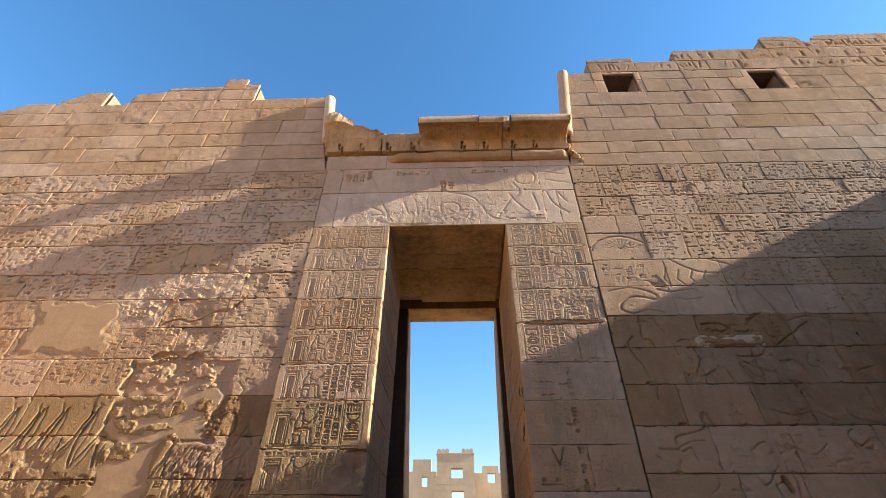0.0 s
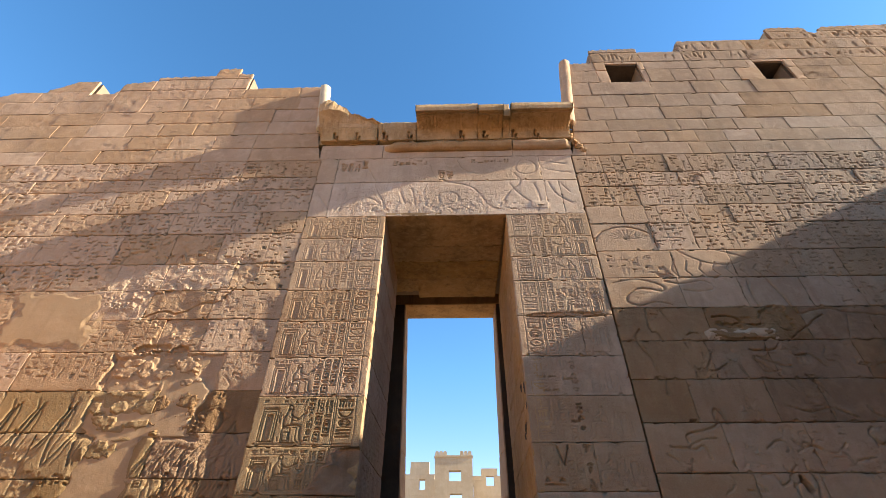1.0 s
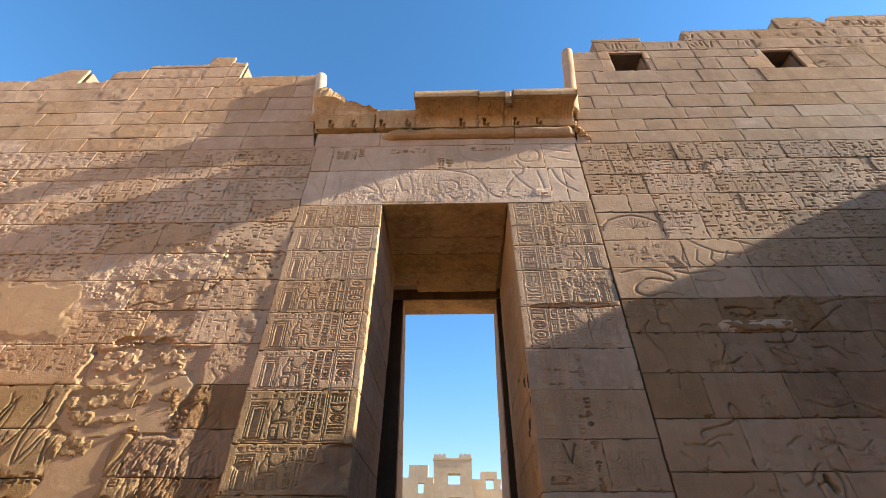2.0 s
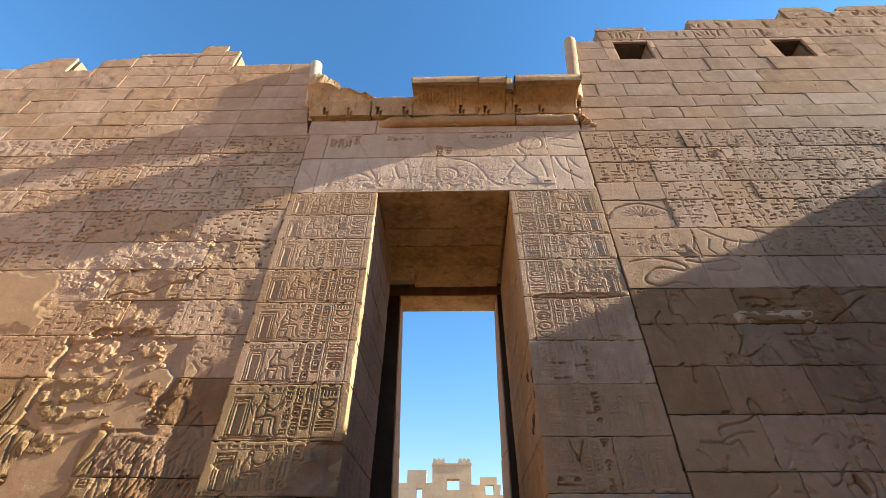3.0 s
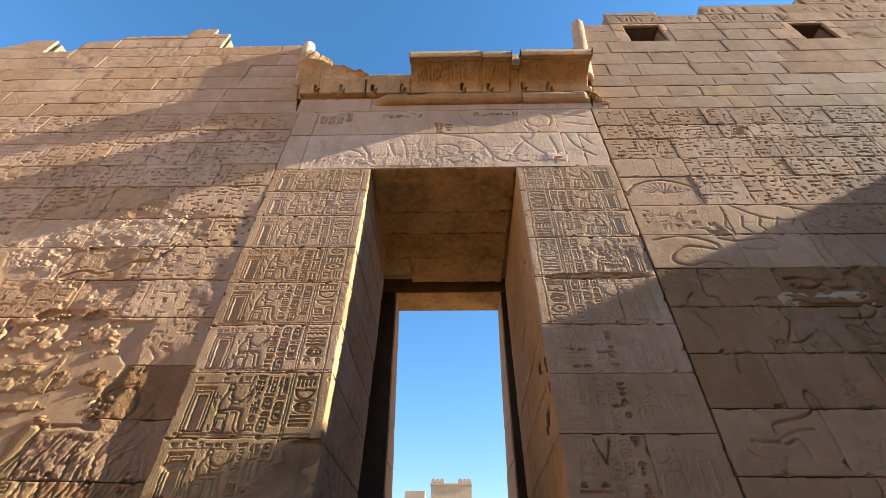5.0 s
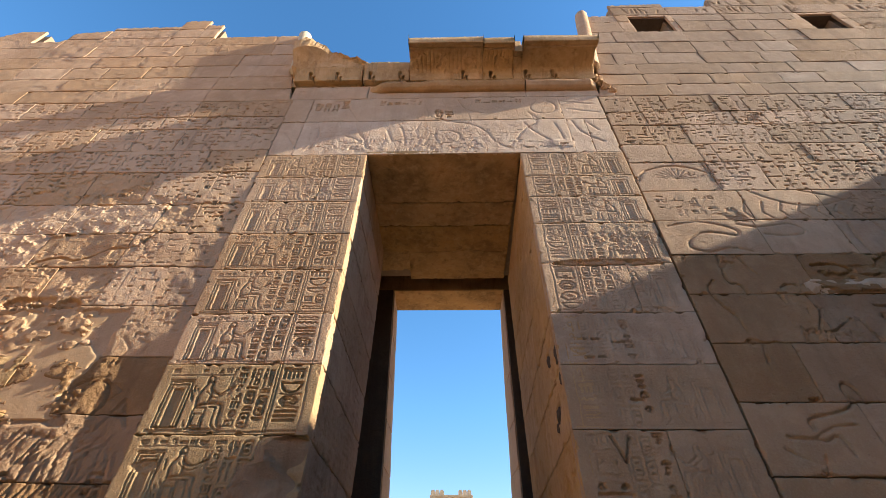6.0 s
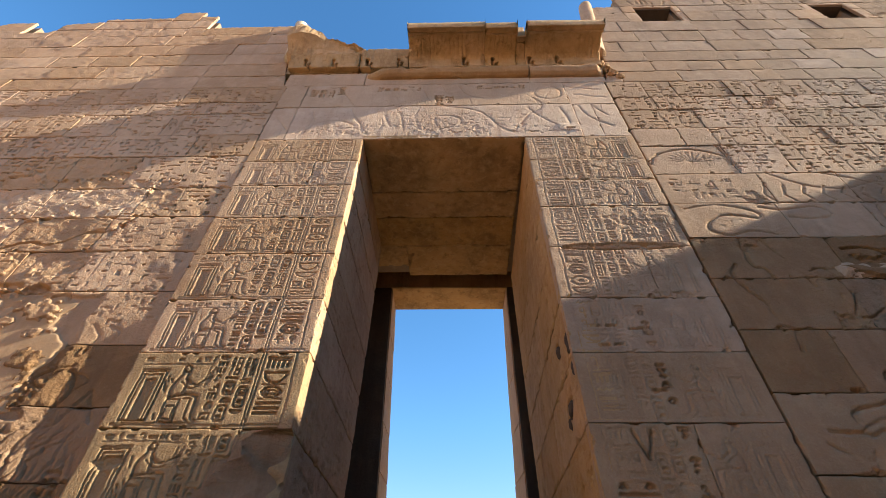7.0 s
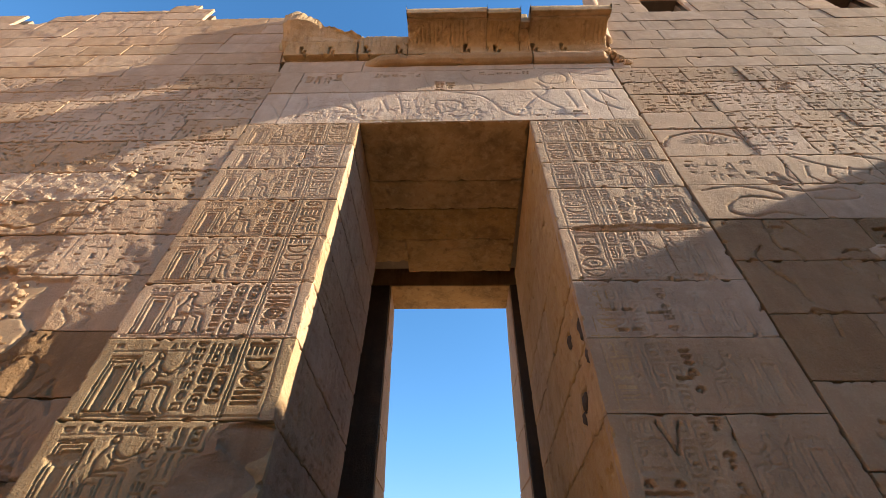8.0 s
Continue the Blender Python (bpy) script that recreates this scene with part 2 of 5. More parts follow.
def press(kind, u, z, w, h, depth):
    """Cut a sign with its lower corner at u, z."""
    m = sign(kind, w, h)
    if rng.random() < 0.5:
        m = m[:, ::-1]
    i, j = int((z - ZA) / RES), int((u - UA) / RES)
    if i < 0 or j < 0 or i + m.shape[0] > NZ or j + m.shape[1] > NU:
        return
    SHEET[i:i + m.shape[0], j:j + m.shape[1]] -= depth * m


def column(u0, u1, z0, z1, depth, lost=0.08, even=0.25, dashes=0.0):
    """A column of signs, from the top down, in groups as wide as the column."""
    w = u1 - u0
    z = z1
    while z - z0 > 0.3 * w:
        k = rng.random()
        d = depth * rng.uniform(1 - even, 1 + even)
        gone = rng.random() < lost
        if k < 0.34:
            h = 0.3 * w
            if not gone:
                press(FLAT[rng.integers(len(FLAT))], u0, z - h, w, h, d)
        elif k < 0.58:
            h = 0.78 * w
            if z - h < z0:
                break
            if not gone:
                press(TALL[rng.integers(len(TALL))], u0, z - h, 0.44 * w, h, d)
                press(TALL[rng.integers(len(TALL))], u0 + 0.54 * w, z - h, 0.44 * w, h, d)
        elif k < 0.78:
            h = 0.62 * w
            if z - h < z0:
                break
            if not gone:
                press(SQUARE[rng.integers(len(SQUARE))], u0 + 0.1 * w, z - h, 0.75 * w, h, d)
        else:
            h = 0.4 * w
            if not gone:
                for q in range(2):
                    press((SQUARE + FLAT)[rng.integers(16)], u0 + q * 0.53 * w, z - h, 0.45 * w, h, d)
        if rng.random() < dashes:
            press("bar", u0 + rng.uniform(0, 0.5) * w, z - h * rng.uniform(0.3, 0.9), rng.uniform(0.2, 0.5) * w, 0.05, 0.07)
        z -= h + 0.09 * w
    return z


def text_field(u0, u1, z0, z1, width, depth, lost=0.12, lines=True):
    """Many narrow columns of signs side by side."""
    n = max(1, round((u1 - u0) / width))
    w = (u1 - u0) / n
    for k in range(n):
        a = u0 + k * w
        column(a + 0.09 * w, a + 0.91 * w, z0, z1 - rng.uniform(0, 0.2), depth * rng.uniform(0.8, 1.15), lost, dashes=0.35)
        if lines and rng.random() < 0.75:
            groove([(a, z0), (a, z1)], 0.014, depth * 0.35)


def dash_field(u0, u1, z0, z1, wide=0.42, depth=0.05, lost=0.25):
    """Worn columns of small deep cuts, the usual state of the long texts."""
    n = max(1, round((u1 - u0) / wide))
    w = (u1 - u0) / n
    for k in range(n):
        a = u0 + k * w
        if rng.random() < 0.5:
            groove([(a, z0), (a + rng.uniform(-0.02, 0.02), z1)], 0.008, depth * 0.25)
        z = z1 - rng.uniform(0, 0.15)
        while z > z0 + 0.12:
            h = rng.uniform(0.085, 0.18)
            x = a + 0.04
            while x < a + w - 0.07:
                q = rng.random()
                d = depth * rng.uniform(0.5, 1.3)
                step = 0.1
                if q < lost:
                    step = 0.12
                elif q < lost + 0.22:
                    step = rng.uniform(0.08, 0.15)
                    groove([(x, z - h * 0.5), (x + step - 0.03, z - h * 0.5 + rng.uniform(-0.01, 0.01))], 0.022, d, 0.006)
                elif q < lost + 0.36:
                    for m in range(int(rng.integers(1, 4))):
                        groove([(x + 0.045 * m, z - h * 0.85), (x + 0.045 * m + rng.uniform(-0.01, 0.01), z - h * 0.25)], 0.016, d, 0.006)
                    step = 0.15
                elif q < lost + 0.46:
                    groove([(x, z - h * 0.8), (x, z - h * 0.3), (x + 0.08, z - h * 0.3)], 0.016, d, 0.006)
                elif q < lost + 0.55:
                    groove([(x, z - h * 0.5), (x + 0.015, z - h * 0.5)], 0.026, d, 0.006)
                    step = 0.08
                elif q < lost + 0.64:
                    press(("basin", "loaf", "ring", "comb", "coil", "cup")[int(rng.integers(6))], x, z - h * 0.8, 0.13, max(0.07, h * 0.5), d)
                    step = 0.16
                else:
                    groove([(x, z - h * 0.75), (x + rng.uniform(0.03, 0.09), z - h * rng.uniform(0.2, 0.5))], 0.016, d * 0.8, 0.006)
                x += step
            z -= h + 0.03


def wear(u0, u1, z0, z1, depth, size, share, terrace=True):
    """Stone that has flaked away inside an oval: hollows with steep, ragged rims."""
    i0, i1, j0, j1 = cells(u0, u1, z0, z1)
    u, z = grid_of(i0, i1, j0, j1)
    c = size / RES
    n = cloud(i1 - i0, j1 - j0, c * 0.8, c) + 0.5 * cloud(i1 - i0, j1 - j0, c * 0.35, c * 0.45) + 0.35 * cloud(i1 - i0, j1 - j0, c * 0.13, c * 0.15) + 0.2 * cloud(i1 - i0, j1 - j0, c * 0.05, c * 0.06)
    oval = 1 - ((u - (u0 + u1) / 2) / ((u1 - u0) / 2)) ** 2 - ((z - (z0 + z1) / 2) / ((z1 - z0) / 2)) ** 2
    m = np.clip((n + np.clip(oval * 2, -2, 0.6) - 1.1 + share) * 4.5, 0, 1) * np.clip(oval * 6, 0, 1)
    rough = cloud(i1 - i0, j1 - j0, 6, 7) * 0.006 + cloud(i1 - i0, j1 - j0, 13, 16) * 0.010 + cloud(i1 - i0, j1 - j0, 30, 40) * 0.012
    SHEET[i0:i1, j0:j1] = SHEET[i0:i1, j0:j1] * (1 - m) + (-depth * (0.62 + 0.38 * np.round(1.6 * cloud(i1 - i0, j1 - j0, c * 0.5, c * 0.6) + 0.5 * cloud(i1 - i0, j1 - j0, c * 0.12, c * 0.15)) / 1.6 + 0.12 * cloud(i1 - i0, j1 - j0, c * 0.5, c * 0.6)) + rough) * m


def smear(u0, u1, z0, z1, level, keep=0.0, soft=0.25):
    """Plaster or fill drawn over the relief."""
    i0, i1, j0, j1 = cells(u0, u1, z0, z1)
    u, z = grid_of(i0, i1, j0, j1)
    e = np.minimum(np.minimum(u - u0, u1 - u), np.minimum(z - z0, z1 - z)) + 0.12 * cloud(i1 - i0, j1 - j0, 18, 22)
    m = np.clip(e / soft, 0, 1) * (1 - keep)
    fill = level + cloud(i1 - i0, j1 - j0, 30, 36) * 0.004 + cloud(i1 - i0, j1 - j0, 8, 9) * 0.0012
    SHEET[i0:i1, j0:j1] = SHEET[i0:i1, j0:j1] * (1 - m) + fill * m


# right tower: rows of small signs, a fan, then large sweeping outlines lower down
dash_field(4.75, 24.0, 12.45, 15.1, 0.44, 0.075, 0.45)
dash_field(6.6, 24.0, 10.45, 12.4, 0.44, 0.075, 0.47)
dash_field(9.4, 24.0, 9.35, 10.35, 0.5, 0.07, 0.5)
dash_field(11.2, 24.0, 8.3, 9.25, 0.5, 0.06, 0.6)
text_field(4.8, 6.3, 9.4, 10.3, 0.34, 0.016, 0.3, lines=False)
for k in range(11):
    groove([(5.65, 10.85), (5.65 + 0.55 * math.cos(radians(12 + 15.6 * k)), 10.85 + 0.42 * math.sin(radians(12 + 15.6 * k)))], 0.016, 0.022)
groove(bow(5.65, 10.8, 0.95, 0.6, 10, 180), 0.03, 0.04, bank=0.06)
groove([(6.5, 11.5), (6.62, 10.5)], 0.05, 0.045)
for pts, w, d in (
        ([(4.85, 9.1), (5.3, 9.25), (5.9, 9.2), (6.35, 8.95), (6.3, 8.75), (5.7, 8.95), (5.2, 8.75), (5.05, 8.4), (5.5, 8.25), (5.95, 8.45), (6.4, 8.3)], 0.05, 0.05),
        ([(6.4, 9.15), (7.0, 9.05), (7.6, 9.2), (7.9, 8.9), (7.4, 8.75), (6.9, 8.85)], 0.05, 0.05),
        ([(7.2, 10.3), (7.7, 9.9), (8.5, 9.7), (9.6, 10.1)], 0.045, 0.04), ([(8.4, 10.35), (9.1, 10.1), (10.0, 9.5)], 0.04, 0.04),
        ([(8.9, 9.2), (8.8, 8.6), (8.95, 8.05)], 0.05, 0.06), ([(9.45, 9.3), (9.75, 8.4), (9.87, 7.88), (10.5, 8.2), (11.3, 8.0), (12.4, 7.9)], 0.06, 0.07),
        ([(10.5, 7.95), (9.8, 7.5), (9.2, 7.1)], 0.05, 0.05), ([(7.4, 7.9), (7.95, 7.95), (8.25, 7.6), (8.8, 7.65), (9.1, 7.9)], 0.07, 0.06),
        ([(6.35, 7.15), (6.45, 6.55), (6.35, 6.05)], 0.04, 0.05), ([(6.5, 7.3), (6.68, 7.4), (6.88, 7.33), (6.68, 6.6), (6.4, 6.1)], 0.04, 0.05),
        ([(7.1, 7.1), (6.9, 6.6), (6.65, 6.23), (7.05, 6.28), (7.55, 6.65), (7.65, 7.0)], 0.045, 0.06), ([(7.7, 6.88), (8.7, 6.82), (8.9, 7.05)], 0.04, 0.06),
        ([(7.5, 6.7), (7.68, 6.08)], 0.04, 0.04), ([(5.57, 8.2), (5.48, 7.4), (5.72, 7.45), (5.78, 7.14)], 0.035, 0.05), ([(5.95, 8.15), (6.18, 7.65)], 0.035, 0.04),
        ([(11.2, 9.2), (11.45, 8.5), (10.9, 7.2)], 0.04, 0.04), ([(9.2, 6.05), (9.55, 5.6), (9.55, 5.15)], 0.04, 0.04),
        ([(5.6, 4.45), (5.58, 4.62), (6.1, 4.72), (6.5, 4.88), (6.35, 5.1), (6.55, 5.3), (6.68, 4.85)], 0.035, 0.05), ([(5.6, 4.3), (5.9, 4.5), (6.3, 4.52)], 0.03, 0.04),
        ([(6.1, 3.72), (6.35, 3.7), (6.35, 3.45), (6.05, 3.3)], 0.04, 0.05), ([(7.0, 3.7), (7.3, 3.75), (7.4, 3.4), (7.9, 3.9)], 0.035, 0.05),
        ([(8.1, 4.2), (8.5, 4.4), (8.9, 4.1), (9.3, 4.4)], 0.035, 0.04), ([(8.3, 5.3), (8.9, 5.1), (9.4, 5.3), (9.9, 5.0)], 0.035, 0.05), ([(10.2, 6.7), (10.9, 6.3), (11.6, 6.5)], 0.04, 0.05)):
    low = max(p[1] for p in pts) < 8.4
    groove(eased(pts), w * (0.6 if low else 0.5), d * 1.2 if low else d * 0.6, bank=0.05 if low else 0.08)
for k in range(9):
    groove([(6.9 + 0.42 * k, 9.95 - 0.03 * k), (6.75 + 0.42 * k, 9.6), (6.9 + 0.42 * k, 9.35)], 0.03, 0.03, bank=0.05)
press("bar", 5.8, 4.9, 0.2, 0.13, 0.16)
groove([(7.9, 3.62), (7.98, 3.38)], 0.13, 0.18)
# a long hollow where stone has flaked away, and flaked joints
wear(7.3, 9.0, 7.5, 7.9, 0.06, 0.5, 0.7)
smear(7.1, 8.9, 7.22, 7.46, 0.045, soft=0.06)
wear(8.6, 10.2, 7.4, 8.3, 0.07, 0.6, 0.5)
wear(4.7, 6.0, 7.8, 8.3, 0.05, 0.5, 0.4)
wear(6.2, 7.0, 9.2, 9.8, 0.06, 0.35, 0.5)
wear(8.6, 9.3, 13.3, 14.2, 0.05, 0.25, 0.15)
wear(13.5, 17.5, 20.1, 20.9, 0.012, 0.5, 0.2)
for u in np.arange(7, 24, 0.21):
    for foot, begin in ((22.3, 7), (23.1, 11), (24.15, 16)):
        if u > begin and rng.random() < 0.55:
            lean, high = rng.uniform(-0.12, 0.12), rng.uniform(0.15, 0.55)
            groove([(u, foot + rng.uniform(-0.08, 0.15)), (u + lean, foot + high)], rng.uniform(0.03, 0.05), rng.uniform(0.02, 0.11))

# left tower: small signs on the middle courses, sweeping cuts below, much of it flaked away
dash_field(-23.5, -5.25, 12.4, 15.1, 0.46, 0.1, 0.42)
dash_field(-18.5, -5.25, 9.05, 12.35, 0.46, 0.1, 0.4)
dash_field(-16.5, -5.25, 6.1, 9.0, 0.42, 0.03, 0.42)
for k in range(9):
    u = -15.6 + 0.74 * k + rng.uniform(-0.08, 0.08)
    s1, s2 = rng.uniform(0.3, 0.5), rng.uniform(0.75, 1.0)
    groove(eased([(u - 0.28, 3.95), (u + 0.02, 4.5), (u + s1 * 0.5, 4.95), (u + s1 * 0.75, 5.35)]), 0.03, 0.055, bank=0.05)
    groove(eased([(u + 0.32, 3.95), (u + 0.2, 4.55), (u + s1 * 0.8, 5.0), (u + s1, 5.45)]), 0.03, 0.055, bank=0.05)
    groove(eased([(u - 0.1, 3.95), (u + 0.1, 4.45), (u + 0.16, 4.7)]), 0.02, 0.03)
    groove(eased([(u + 0.05, 4.62), (u + 0.5, 4.75)]), 0.018, 0.025)
    groove(eased([(u + 0.45, 5.5), (u + 0.52, 4.9), (u + 0.36, 4.3), (u + 0.42, 3.95)]), 0.018, 0.025)
    groove(eased([(u + s1 * 0.6, 5.6), (u + s1 * 0.9, 5.25), (u + s1 * 1.2, 5.5)]), 0.018, 0.022, bank=0.05)
text_field(-15.0, -5.3, 3.45, 3.85, 0.34, 0.045, 0.1, lines=False)
for k in range(14):
    groove(bow(-12.5 + 0.55 * k, 2.9, 0.22, 0.35, 0, 180), 0.05, 0.04)
groove(bow(-6.2, 5.0, 0.25, 0.33, -60, 250), 0.03, 0.05, bank=0.08)
press("strokes", -6.5, 5.65, 0.16, 0.1, 0.06)
press("strokes", -6.25, 5.65, 0.16, 0.1, 0.06)
groove([(-6.9, 4.4), (-6.4, 4.3), (-5.9, 4.45), (-5.6, 5.0), (-5.4, 4.5)], 0.04, 0.03, bank=0.08)
for k in range(5):
    groove([(-7.1 + 0.14 * k, 3.2), (-6.6 + 0.2 * k, 4.1), (-6.3 + 0.2 * k, 4.25)], 0.02, 0.02)
wear(-11.4, -6.0, 7.0, 11.3, 0.045, 0.8, 0.55)
wear(-10.2, -7.0, 8.0, 10.5, 0.06, 1.1, 0.45)
wear(-9.2, -7.4, 6.75, 7.2, 0.11, 0.7, 0.9)
wear(-12.6, -9.6, 3.0, 4.6, 0.04, 0.5, 0.3)
wear(-15.5, -11.5, 11.2, 12.6, 0.014, 0.3, 0.5)
wear(-21.0, -10.0, 13.3, 15.0, 0.014, 0.3, 0.35)
wear(-20.0, -8.0, 18.0, 21.0, 0.008, 0.25, 0.2)
wear(-6.9, -5.9, 6.2, 6.9, 0.02, 0.2, 0.4)
smear(-9.58, -6.35, 4.5, 6.9, -0.062, 0.05, soft=0.08)
smear(-9.3, -7.7, 2.6, 4.7, -0.062, 0.05, soft=0.2)


def lump(cu, cz, ru, rz, high):
    """A stone that stands out of the fill."""
    i0, i1, j0, j1 = cells(cu - ru * 1.3, cu + ru * 1.3, cz - rz * 1.3, cz + rz * 1.3)
    u, z = grid_of(i0, i1, j0, j1)
    d = 1.05 - np.hypot((u - cu) / ru, (z - cz) / rz) + 0.30 * cloud(i1 - i0, j1 - j0, 11, 14) + 0.28 * cloud(i1 - i0, j1 - j0, 4, 5)
    SHEET[i0:i1, j0:j1] += np.clip(d * 5.0, 0, 1) * (high + cloud(i1 - i0, j1 - j0, 9, 10) * 0.009 + cloud(i1 - i0, j1 - j0, 4, 5) * 0.007)


for cu, cz, ru, rz in ((-9.05, 6.35, 0.34, 0.16), (-8.9, 6.62, 0.3, 0.12), (-8.45, 6.45, 0.2, 0.26), (-7.95, 6.28, 0.26, 0.13), (-7.2, 6.05, 0.2, 0.09), (-7.3, 6.5, 0.34, 0.26), (-7.87, 5.42, 0.42, 0.22),
                       (-6.95, 5.55, 0.3, 0.18), (-6.85, 5.25, 0.1, 0.22), (-8.95, 5.73, 0.24, 0.09), (-8.37, 5.75, 0.22, 0.1), (-8.75, 5.35, 0.24, 0.17), (-9.0, 5.0, 0.3, 0.18), (-8.1, 4.92, 0.36, 0.1),
                       (-7.6, 4.7, 0.16, 0.08), (-8.75, 4.3, 0.42, 0.2), (-9.35, 5.35, 0.14, 0.2)):
    lump(cu, cz, ru, rz, rng.uniform(0.04, 0.055))
for k in range(14):
    lump(rng.uniform(-9.3, -6.6), rng.uniform(4.7, 6.8), rng.uniform(0.05, 0.11), rng.uniform(0.03, 0.06), rng.uniform(0.035, 0.05))
for k in range(15):
    u, lean = rng.uniform(-7.7, -6.3), rng.uniform(0.05, 0.3)
    groove(eased([(u - 0.1, rng.uniform(3.75, 3.95)), (u + lean * 0.3, 4.15), (u + lean, rng.uniform(4.3, 4.55))]), 0.02, rng.uniform(0.025, 0.04), bank=0.025)
smear(-13.5, -10.7, 6.9, 9.15, -0.02)
smear(-14.5, -12.8, 10.2, 11.0, -0.01)
wear(-7.5, -5.9, 2.6, 6.3, 0.02, 0.4, 0.3)
for k in range(7):
    groove(eased([(-7.0 + 0.2 * k, 3.3), (-6.75 + 0.2 * k, 3.7), (-6.95 + 0.22 * k, 4.2), (-6.7 + 0.2 * k, 4.4)]), 0.02, 0.022, bank=0.03)
# rough dressing on the plain upper courses
i0, i1, j0, j1 = cells(UA, -5.6, 15.15, 22.5)
SHEET[i0:i1, j0:j1] += cloud(i1 - i0, j1 - j0, 8, 10) * 0.0045 + cloud(i1 - i0, j1 - j0, 20, 26) * 0.003
i0, i1, j0, j1 = cells(UA, UB, 15.15, 25.5)
SHEET[i0:i1, j0:j1] += cloud(i1 - i0, j1 - j0, 5, 16) * 0.0022 + cloud(i1 - i0, j1 - j0, 10, 12) * 0.0025
wear(-22.0, -5.6, 15.3, 19.0, 0.005, 0.25, 0.1)
# the wall beside the jamb lies a little deeper, more so low down
i0, i1, j0, j1 = cells(-7.6, -5.1, ZA, 12.0)
u, z = grid_of(i0, i1, j0, j1)
SHEET[i0:i1, j0:j1] -= (0.03 * np.clip((u + 7.2) / 1.5, 0, 1) * np.clip((12 - z) / 2, 0, 1) + 0.05 * np.clip((6.3 - z) / 0.5, 0, 1) * np.clip((u + 6.4 + 0.15 * cloud(i1 - i0, j1 - j0, 25, 25)) / 0.4, 0, 1))

# lintel: large outlines, small signs along the top
text_field(-4.3, -3.2, 14.4, 15.1, 0.25, 0.08, 0.2, lines=False)
text_field(-2.3, -0.9, 14.7, 15.1, 0.25, 0.08, 0.1, lines=False)
text_field(0.7, 2.2, 14.7, 15.1, 0.25, 0.08, 0.1, lines=False)
text_field(-0.55, 0.05, 13.85, 14.5, 0.3, 0.09, 0.0, lines=False)
for pts in ([(-2.9, 13.7), (-2.65, 13.0), (-2.3, 12.3)], bow(-3.3, 12.3, 0.75, 0.75, 20, 170), [(-4.9, 13.2), (-4.4, 12.4)], [(-4.0, 13.6), (-3.8, 12.9), (-4.1, 12.3)],
            [(-0.2, 13.75), (0.6, 13.6), (1.0, 13.1), (1.3, 12.4), (1.75, 12.3)], [(1.55, 12.3), (2.0, 13.2), (2.6, 13.7), (2.3, 14.2)], [(2.1, 13.6), (2.5, 12.9), (3.1, 12.4)],
            [(-1.9, 13.3), (-1.7, 12.6)], [(-1.5, 13.4), (-1.35, 12.6)], [(-1.1, 13.3), (-0.95, 12.6)], [(2.6, 14.9), (2.3, 14.5), (2.6, 14.1), (3.1, 14.2), (3.2, 14.7), (2.8, 14.95)],
            [(-3.4, 15.0), (-3.1, 14.3), (-2.9, 13.9)], [(3.0, 13.6), (3.15, 12.7), (2.95, 12.2)], [(3.5, 13.7), (3.7, 13.0), (4.2, 12.6)], [(3.9, 13.7), (4.2, 13.2)],
            [(-0.5, 13.2), (0.2, 13.2), (0.2, 12.6), (-0.5, 12.6), (-0.5, 13.2)], [(-0.9, 14.95), (-0.75, 14.2)], [(0.2, 14.95), (0.4, 14.4), (0.9, 14.2)], [(3.4, 14.9), (4.3, 14.7)], [(3.5, 14.4), (4.4, 14.2)]):
    groove(eased(pts), 0.018, 0.02, bank=0.09)
for k in range(60):
    u, z = rng.uniform(-4.9, 4.4), rng.uniform(12.3, 14.9)
    groove([(u, z), (u + rng.uniform(-0.25, 0.25), z + rng.uniform(0.1, 0.5))], 0.012, 0.01)
dash_field(-4.2, -2.9, 13.0, 13.6, 0.4, 0.02, 0.5)
dash_field(-1.6, 2.0, 12.6, 13.4, 0.4, 0.014, 0.6)
wear(-4.9, 3.2, 12.05, 12.85, 0.010, 0.12, 0.4)
smear(2.75, 3.35, 12.3, 12.75, 0.012, soft=0.05)
press("bar", 2.98, 12.42, 0.22, 0.14, 0.06)
# cornice: ribs up the hollow, cut signs along its foot (kept above the facade's part of the sheet)
for u in np.arange(-5.4, 4.75, 0.13):
    groove([(u, 26.5), (u + rng.uniform(-0.01, 0.01), 27.3)], 0.025, 0.014 * rng.uniform(0.4, 1.2))
for u in (-4.75, -3.85, -2.75, -1.75, 0.35, 1.3, 2.45, 3.35):
    groove(bow(u, 26.47, 0.025, 0.03, 0, 360), 0.06, 0.16)
    groove([(u - 0.02, 26.38), (u - 0.02, 26.22), (u + 0.08, 26.21), (u + 0.12, 26.31)], 0.06, 0.16)
    groove([(u - 0.16, 26.09), (u + 0.05, 26.09)], 0.055, 0.14)
    groove([(u + 0.14, 26.06), (u + 0.14, 26.14)], 0.05, 0.12)
    for q in range(4):
        groove([(u - 0.2 - 0.05 * q, 26.2), (u - 0.2 - 0.05 * q, 26.45)], 0.016, 0.03)
wear(-5.4, 4.7, 26.45, 27.8, 0.035, 0.5, 0.25)
